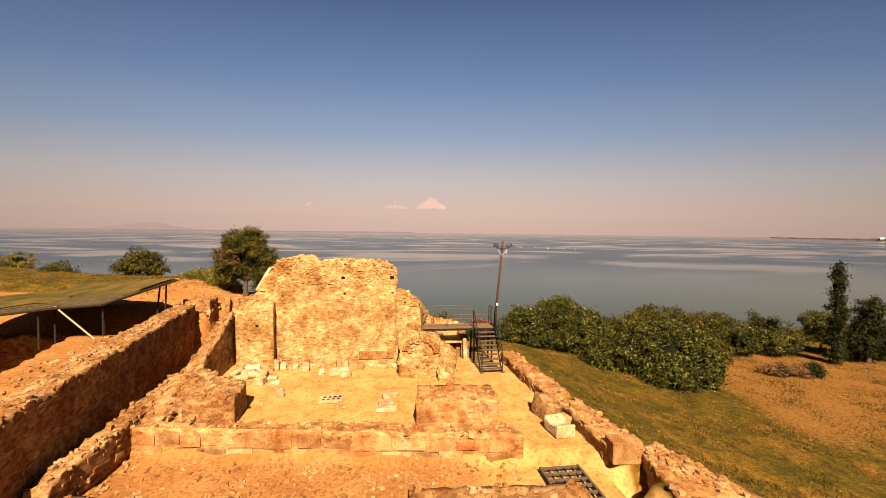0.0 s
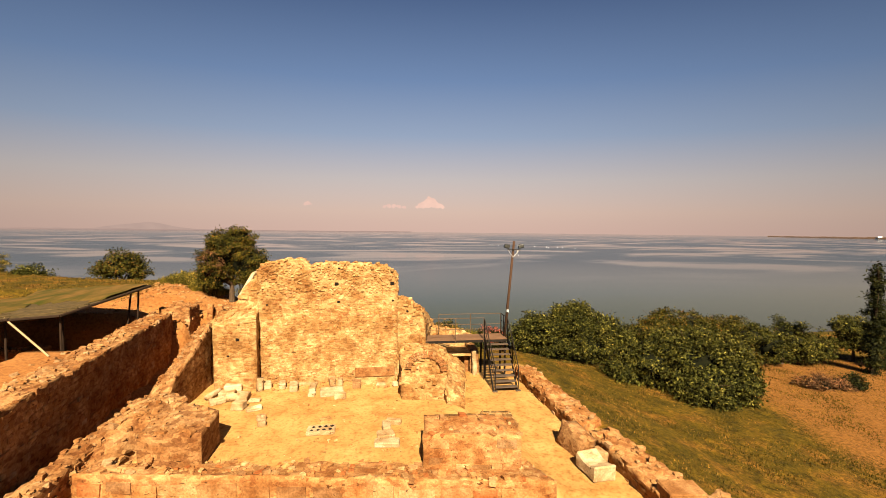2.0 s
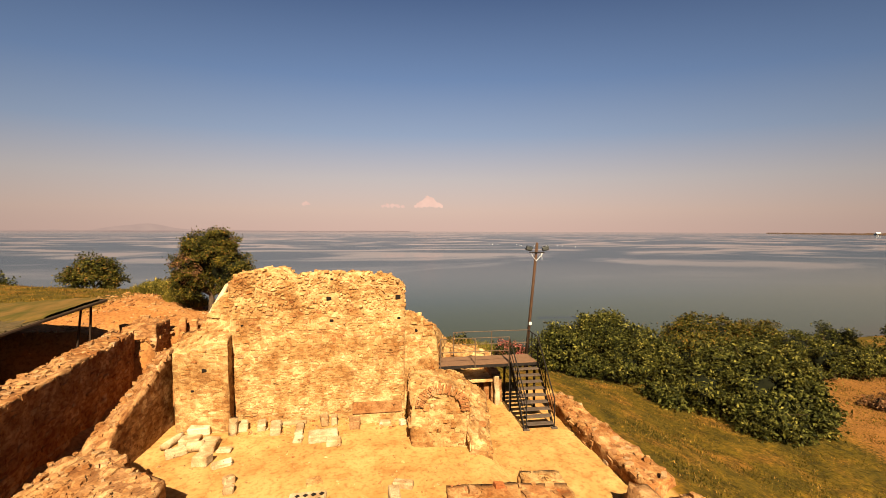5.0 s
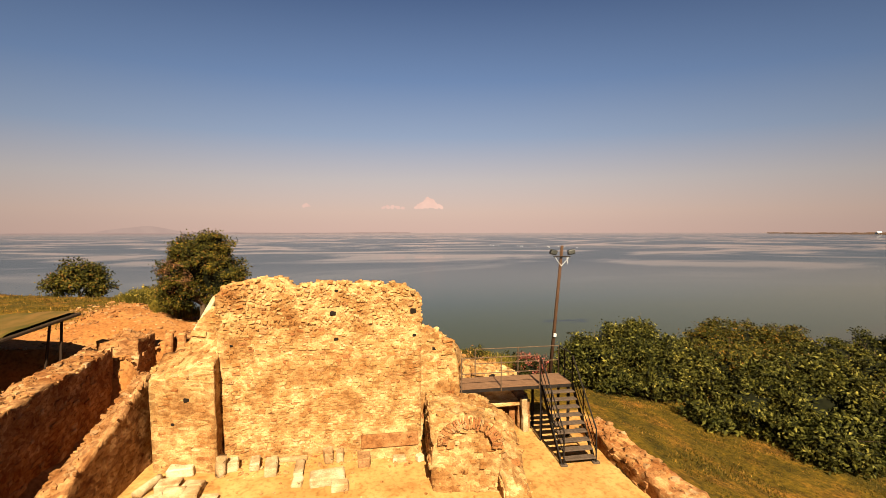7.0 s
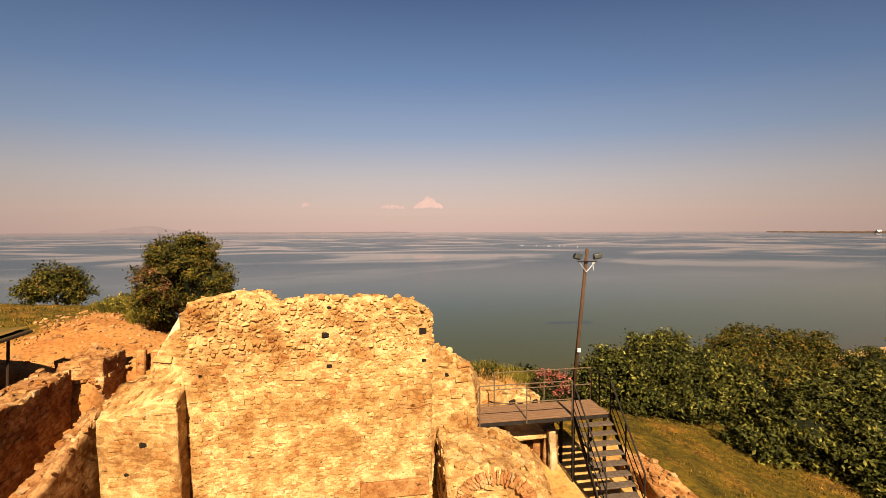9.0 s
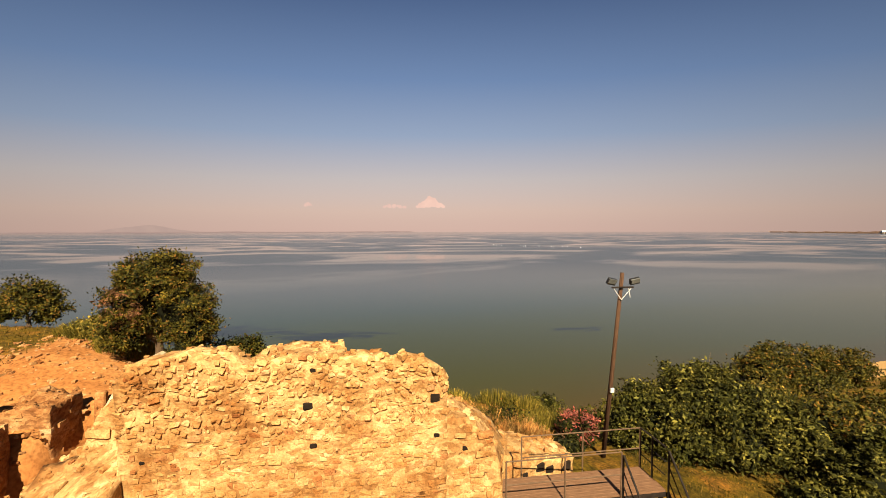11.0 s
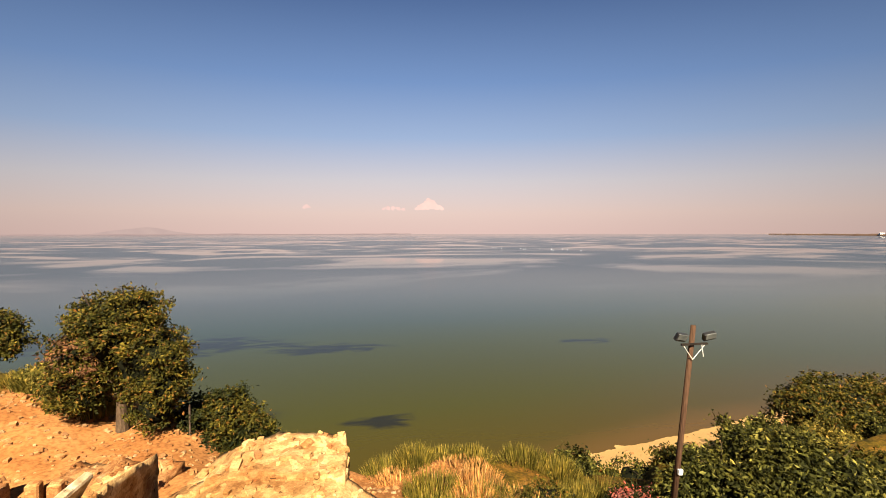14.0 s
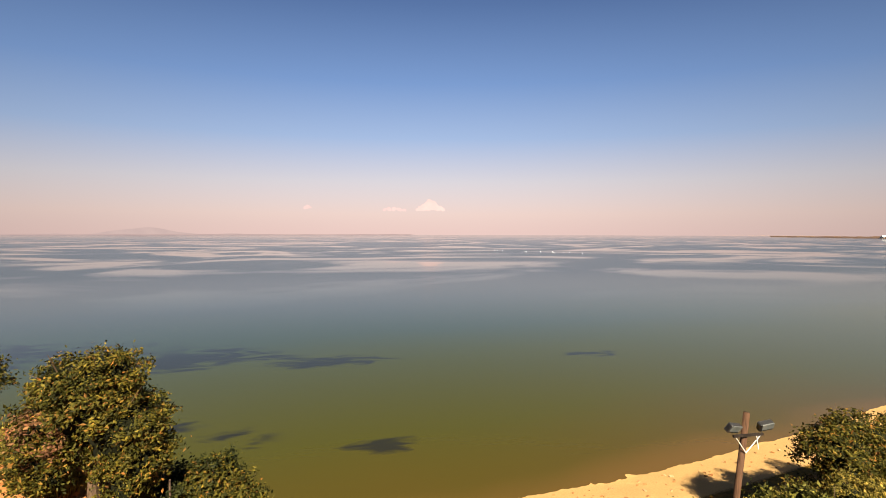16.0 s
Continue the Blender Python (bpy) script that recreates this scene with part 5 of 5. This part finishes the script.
for k, (x, y, h, r) in enumerate(((-2.0, 30.6, 0.9, 0.9), (0.2, 30.4, 0.6, 1.1), (1.2, 30.2, 0.6, 0.9), (3.2, 30.0, 0.7, 1.0), (4.2, 29.4, 1.0, 0.9), (-0.9, 30.2, 1.0, 0.7), (0.9, 26.3, 1.0, 0.8), (3.2, 26.5, 0.75, 0.8), (4.0, 26.9, 1.0, 0.8), (4.8, 27.3, 1.2, 0.8), (2.4, 26.6, 0.65, 0.8), (1.6, 26.5, 0.6, 0.7), (-5.5, 30.3, 0.8, 0.7), (-4.9, 29.9, 0.7, 0.7), (-4.2, 30.4, 0.6, 0.8))):
    z = at_ground(x, y)
    ob = tagged(new("broom_shrub"), "feathery yellow-green broom shrub on the bluff's edge", "shrub", "broom shrubs")
    blades((x, y, z - 0.1), r, h, 900, mat_leaf_broom, 60 + k, ob)
for k, (x, y, h, r) in enumerate(((-0.2, 25.6, 0.9, 0.7), (1.1, 25.5, 0.95, 0.55), (1.7, 25.4, 0.95, 0.6), (-1.0, 26, 0.9, 0.6), (2.2, 25.5, 0.95, 0.6), (2.7, 25.4, 0.9, 0.55), (1.4, 25.7, 1.0, 0.6), (0.4, 26.2, 1.0, 0.7), (1.9, 26.1, 1.0, 0.7), (-0.6, 27.4, 0.8, 0.9), (0.8, 27.6, 0.8, 0.9), (3.2, 25.3, 0.6, 0.5), (2.4, 25.8, 0.8, 0.6), (-1.5, 29.3, 0.4, 0.9), (0.6, 29.0, 0.35, 1.1), (-13.5, 31.8, 0.7, 1.0), (-12.4, 31.0, 0.8, 0.9), (-14.8, 32.4, 0.7, 0.9), (-11.6, 30.5, 0.8, 0.7), (-14.1, 31.8, 0.7, 0.8), (-12.9, 31.6, 0.9, 0.8), (-12.2, 30.7, 0.8, 0.9))):
    z = at_ground(x, y)
    ob = tagged(new("dry_grass_tuft"), "tall dry straw-coloured grass at the bluff", "grass tuft", "dry grass tufts")
    blades((x, y, z - 0.05), r, h, 700, mat_leaf_dry if k % 3 and x > -5 else mat_leaf_broom, 80 + k, ob)


def field_grass(name, label, inside, bounds, count, height, seed):
    rng = np.random.default_rng(seed)
    x, y = rng.uniform(bounds[0], bounds[1], count), rng.uniform(bounds[2], bounds[3], count)
    keep = inside(x, y)
    x, y = x[keep], y[keep]
    n = len(x)
    z = ground_height(x, y)
    foot = np.stack([x, y, z - 0.03], 1)
    h = height * rng.uniform(0.4, 1.2, n)
    b = rng.uniform(0, 2 * np.pi, n)
    w = np.stack([np.cos(b), np.sin(b), np.zeros(n)], 1) * 0.022
    tip = foot + np.stack([rng.normal(size=n) * 0.5 * h, rng.normal(size=n) * 0.5 * h, h + 0.03], 1)
    v = np.stack([foot - w, foot + w, tip], 1).reshape(-1, 3)
    i = np.arange(n) * 3
    tagged(link_mesh(name, v.tolist(), np.stack([i, i + 1, i + 2], 1).tolist(), mat_grass), label, "grass", kind="stuff")


field_grass("grass", "short dry grass on the slope", lambda x, y: (x > 6.2) & (y < brink(x)), (6, 34, 6, 30), 120000, 0.055, 3)
field_grass("grass", "rough dry grass on the plateau", lambda x, y: (x < -14.5) & (y > 27.5) & (y < brink(x)), (-34, -14, 27, 39), 9000, 0.12, 4)


# ---- loose stones in the court ----
def marble_piece(label, category, x, y, size, turn, z=0.0, bevel=0.03, tilt=0.0, group=""):
    ob = part("stone_block", box((0, 0, 0), size, (0, 0, 0), bevel), mat_marble)
    me = ob.data
    for v in me.vertices:
        v.co = rough(Vector(v.co) + Vector((x, y, 0)), 0.025, 3.0) - Vector((x, y, 0))
    ob.matrix_world = pose(x, y, z + at_ground(x, y) + size[2] / 2 - 0.015, 0, tilt, turn)
    return tagged(ob, label, category, group)


def column_piece(label, x, y, r, length, turn, lying=True, z=0.0):
    bm = tube((0, 0, -length / 2), (0, 0, length / 2), r, r * 0.94, 14)
    bmesh.ops.subdivide_edges(bm, edges=[e for e in bm.edges if abs(e.verts[0].co.z - e.verts[1].co.z) > 0.01], cuts=3)
    for v in bm.verts:
        v.co = rough(v.co + Vector((x, y, 0)), 0.02, 3.0) - Vector((x, y, 0))
    ob = part("column_fragment", bm, mat_marble, None, "", True)
    ob.matrix_world = pose(x, y, z + at_ground(x, y) + (r if lying else length / 2) - 0.015, 0, 90 if lying else 4, turn)
    return tagged(ob, label, "column fragment", "loose marble pieces")


LOT = "loose marble pieces"
for x, y, size, turn in ((-6.85, 19.45, (0.62, 0.34, 0.26), 6), (-6.85, 18.82, (0.55, 0.36, 0.24), 4), (-6.28, 18.78, (0.46, 0.26, 0.2), -4), (-6.2, 18.4, (0.36, 0.34, 0.22), 3),
                         (-6.1, 17.75, (0.42, 0.34, 0.28), -12), (-5.55, 17.55, (0.5, 0.22, 0.14), 24), (-5.75, 18.3, (0.42, 0.2, 0.12), -6), (-7.0, 18.3, (0.5, 0.34, 0.18), 30),
                         (-5.1, 16.75, (0.26, 0.2, 0.2), 40), (-5.0, 16.4, (0.24, 0.2, 0.16), 10)):
    marble_piece("pale squared marble fragment in a heap on the court", "marble fragment", x, y, size, turn, group=LOT)
for x, y, size, turn in ((-5.65, 19.55, (0.28, 0.34, 0.26), 12), (-5.1, 19.55, (0.26, 0.46, 0.22), 14), (-4.62, 19.3, (0.3, 0.62, 0.24), 10), (-3.9, 19.2, (0.22, 0.72, 0.16), 4), (-3.85, 18.65, (0.26, 0.36, 0.1), 0),
                         (-3.22, 19.6, (0.24, 0.44, 0.28), 12), (-2.9, 19.55, (0.2, 0.3, 0.26), 4), (-1.3, 19.3, (0.36, 0.28, 0.12), 4), (-0.75, 19.2, (0.2, 0.2, 0.18), 20)):
    marble_piece("short marble block set in a row before the tall wall", "marble block", x, y, size, turn, group=LOT)
marble_piece("thin white marble slab leaning flat at the wall's foot", "marble slab", -4.2, 19.72, (0.86, 0.16, 0.12), 1, group=LOT)
marble_piece("large carved marble slab lying on smaller blocks", "marble slab", -3.12, 18.6, (0.85, 0.42, 0.24), 6, group=LOT)
marble_piece("pale marble block beside a larger slab", "marble block", -2.78, 18.25, (0.42, 0.26, 0.2), 4, group=LOT)
ob = marble_piece("reddish stone block standing before the tall wall", "stone block", -2.25, 19.3, (0.34, 0.5, 0.26), 4, group=LOT)
ob.data.materials[0] = mat_block
column_piece("short upright white column stump beside the pier", -5.85, 19.3, 0.13, 0.5, 10, False)
column_piece("slim white column fragment lying among blocks", -7.35, 18.9, 0.11, 0.7, 75, True)
column_piece("rounded white column piece on the heap", -6.55, 18.45, 0.15, 0.4, 5, True)
bm = box((0, 0, 0), (0.66, 0.85, 0.42), (0, 0, 0), 0.04)
bmesh.ops.subdivide_edges(bm, edges=bm.edges[:], cuts=4, use_grid_fill=True)
for v in bm.verts:
    if v.co.z > 0.1:
        v.co.z -= 0.10 * max(0.0, 1 - (v.co.y / 0.36) ** 2)
    v.co = rough(v.co, 0.018, 3.0)
ob = part("hollowed_block", bm, mat_marble)
ob.matrix_world = pose(4.40, 13.12, -0.09, 2, 3, 8)
tagged(ob, "pale grey stone block with a hollowed top by the path wall", "stone block")
for x, y, size, turn in ((-1.12, 14.72, (0.72, 0.34, 0.16), -6), (-1.15, 15.1, (0.5, 0.4, 0.2), 8), (-1.12, 15.55, (0.26, 0.5, 0.24), 4), (-0.9, 16.0, (0.5, 0.22, 0.16), -14)):
    marble_piece("pale marble piece standing in the middle of the court", "marble block", x, y, size, turn, group=LOT)
plate = marble_piece("pierced pale stone slab lying in the court", "stone slab", -3.1, 15.75, (0.82, 0.5, 0.12), 4)
# dark inlays paint the shade of the slab's piercings
for k in range(4):
    for j in range(2):
        q = part("pierced_hole", box((-0.27 + 0.18 * k + 0.05 * j, -0.1 + 0.2 * j, 0.055), (0.1, 0.1, 0.03), (0, 0, 45), 0.01), mat_hole, plate)
ob = part("flat_stone", hull_stone(71, 0.2), mat_core)
ob.matrix_world = Matrix.LocRotScale((-3.05, 16.5, 0.02), Euler((0, 0, 0.4)), (0.42, 0.26, 0.08))
tagged(ob, "flat brown stone half sunk in the court", "stone")

mat_trough = masonry_material("brown_slab", ((0.2, (0.34, 0.17, 0.07)), (0.8, (0.44, 0.24, 0.105))), None, 0.3, 20.0, 1.15)
# long trough at the wall's foot
trough = tagged(new("stone_trough"), "long brown stone trough against the tall wall", "trough")
part("front_slab", box((-1.55, 19.46, 0.5), (1.56, 0.09, 0.36), (-8, 0, 0), 0.02), mat_trough, trough)
part("base_slab", box((-1.55, 19.5, 0.15), (1.6, 0.12, 0.33), (0, 0, 0), 0.02), mat_core, trough)
part("back_slab", box((-1.55, 19.86, 0.42), (1.56, 0.08, 0.62), (0, 0, 0), 0.02), mat_core, trough)
part("floor_slab", box((-1.55, 19.72, 0.09), (1.56, 0.3, 0.1), (0, 0, 0), 0.01), mat_core, trough)
for x in (-2.3, -0.8):
    part("end_slab", box((x, 19.72, 0.27), (0.08, 0.26, 0.52), (0, 0, 0), 0.02), mat_core_tan, trough)

# grating over a shaft in front of the court
grate = tagged(new("metal_grating"), "grey metal grating set flat in the sandy ground", "grating")
gz = -0.42
for x in (3.1, 4.2):
    part("frame_bar", box((x, 10.7, gz), (0.07, 1.5, 0.1), (0, 0, 0), 0.008), mat_tread, grate)
for k in range(6):
    part("cross_bar", box((3.65, 10.0 + 1.4 * k / 5, gz + 0.005), (1.12, 0.05, 0.08), (0, 0, 0), 0.006), mat_tread, grate)
for k in range(4):
    part("thin_bar", box((3.3 + 0.23 * k, 10.7, gz - 0.01), (0.025, 1.42, 0.05)), mat_steel, grate)

# squared blocks at the end of the path wall
for x, y, size, turn in ((5.55, 11.36, (0.86, 0.55, 0.62), -6), (4.85, 13.75, (0.35, 0.45, 0.5), 14)):
    ob = marble_piece("large squared tan block closing the path wall", "stone block", x, y, size, turn, -0.22)
    ob.data.materials[0] = mat_tan


def scatter(name, label, inside, bounds, count, sizes, mat, seed):
    """Loose stones strewn on the ground, one joined mesh."""
    rng = random.Random(seed)
    kinds = [mesh_arrays(k) for k in STONES[mat_tan.name]]
    verts, faces, at, done = [], [], 0, 0
    while done < count:
        x, y = rng.uniform(*bounds[:2]), rng.uniform(*bounds[2:])
        done += 1
        if not inside(x, y):
            continue
        s = rng.uniform(*sizes) * rng.uniform(0.5, 1.3)
        m = np.array(Matrix.LocRotScale((x, y, at_ground(x, y) + s * 0.1), Euler((rng.uniform(-0.4, 0.4), rng.uniform(-0.4, 0.4), rng.uniform(0, 6.3))), (s * 1.4, s, s * 0.7)))
        v, f = kinds[rng.randrange(len(kinds))]
        verts.append(v @ m[:3, :3].T + m[:3, 3])
        faces += [tuple(i + at for i in q) for q in f]
        at += len(v)
    tagged(link_mesh(name, np.concatenate(verts).tolist(), faces, mat), label, "gravel", kind="stuff")


scatter("gravel", "loose rubble strewn before the front wall", lambda x, y: y < float(front_line(x)) + 0.1, (-8.6, 2.6, 9.5, 13.7), 1500, (0.03, 0.11), mat_tan_many, 5)
scatter("gravel", "small stones strewn over the court", lambda x, y: True, (-7.6, 2.4, 13.6, 19.8), 420, (0.02, 0.06), mat_stone_many, 6)
scatter("gravel", "stones and rubble on the clay behind the ruins", lambda x, y: y < brink(x) - 0.4, (-16, 1.0, 23.5, 32), 2200, (0.03, 0.14), mat_tan_many, 7)
scatter("gravel", "stones on the clay ramp beside the long wall", lambda x, y: x < left_face(y) - 1.0, (-13, -9.5, 10, 24.5), 700, (0.04, 0.16), mat_tan_many, 8)
scatter("gravel", "rubble fallen at the foot of the walls", lambda x, y: True, (-6.2, 1.2, 19.0, 19.9), 260, (0.03, 0.10), mat_stone_many, 9)
scatter("gravel", "pebbles and small stones on the beach", lambda x, y: float(shore(x)) - 4.5 < y < float(shore(x)) - 0.6, (0, 60, 40, 58), 900, (0.06, 0.22), mat_tan_many, 10)


# ---- far things ----
def cloud(label, deg, up, dist, puffs, colour):
    bm = bmesh.new()
    x, y = bearing(deg, dist)
    for px, pz, r in puffs:
        c = Vector((x + px * math.cos(radians(deg)), y - px * math.sin(radians(deg)), dist * math.tan(radians(up)) + pz))
        bmesh.ops.create_icosphere(bm, subdivisions=4, radius=1.0, matrix=Matrix.Translation(c) @ Matrix.Diagonal((r * 1.1, r * 0.7, r * 0.85, 1)))
    for v in bm.verts:
        v.co = rough(v.co, 14.0, 0.02)
    # the cloud's sunlit brightness is an emissive colour
    tagged(part("backdrop", bm, glow_material("cloud_" + str(int(deg * 10)), colour), None, "", True), label, "cloud", kind="structure")


cloud("small peaked cream-pink cloud low over the sea", 6.6, 3.85, 4700, [(-150, -34, 20), (-120, -28, 26), (-85, -22, 34), (-48, -14, 40), (-10, -10, 44), (30, -10, 44), (70, -16, 40), (105, -24, 30), (135, -32, 22), (-60, 4, 30), (-28, 22, 34), (4, 38, 32), (-6, 60, 20), (34, 20, 34), (66, 4, 28)], (0.30, 0.198, 0.16))
cloud("faint flat pink cloud near the horizon", 1.6, 3.35, 4750, [(-110, 0, 18), (-60, 6, 24), (0, 8, 26), (55, 4, 24), (110, 0, 18)], (0.275, 0.184, 0.153))
cloud("faint small pink cloud near the horizon", -9.9, 3.5, 4760, [(-20, 0, 16), (10, 5, 20), (34, 0, 14)], (0.268, 0.18, 0.15))

rng = random.Random(9)
for k in range(13):
    t = k / 12
    x, y = 132 + 70 * t + rng.uniform(-8, 8), 490 - 80 * t + rng.uniform(-22, 22)
    ob = part("mussel_buoy", tube((0, 0, -0.4), (0, 0, 0.9), 0.3, 0.2, 8), mat_white)
    ob.location = (x, y, SEA)
    tagged(ob, "small pale buoy of a mussel farm on the sea", "buoy", "mussel farm buoys")
hx, hy = bearing(55.2, 2740)
hut = tagged(new("white_building"), "small white building at the end of the spit", "house")
part("wall", box((hx, hy, SEA + 4), (22, 18, 8)), mat_white, hut)
part("roof", tube((hx - 13, hy, SEA + 8), (hx + 13, hy, SEA + 8), 6, 6, 3), mat_white, hut)
ob = part("fence_post", tube((0, 0, 0), (0, 0, 1.1), 0.03), mat_tread)
ob.location = (-8.3, 29.6, at_ground(-8.3, 29.6) - 0.1)
tagged(ob, "thin grey fence post by the dark bush", "post")
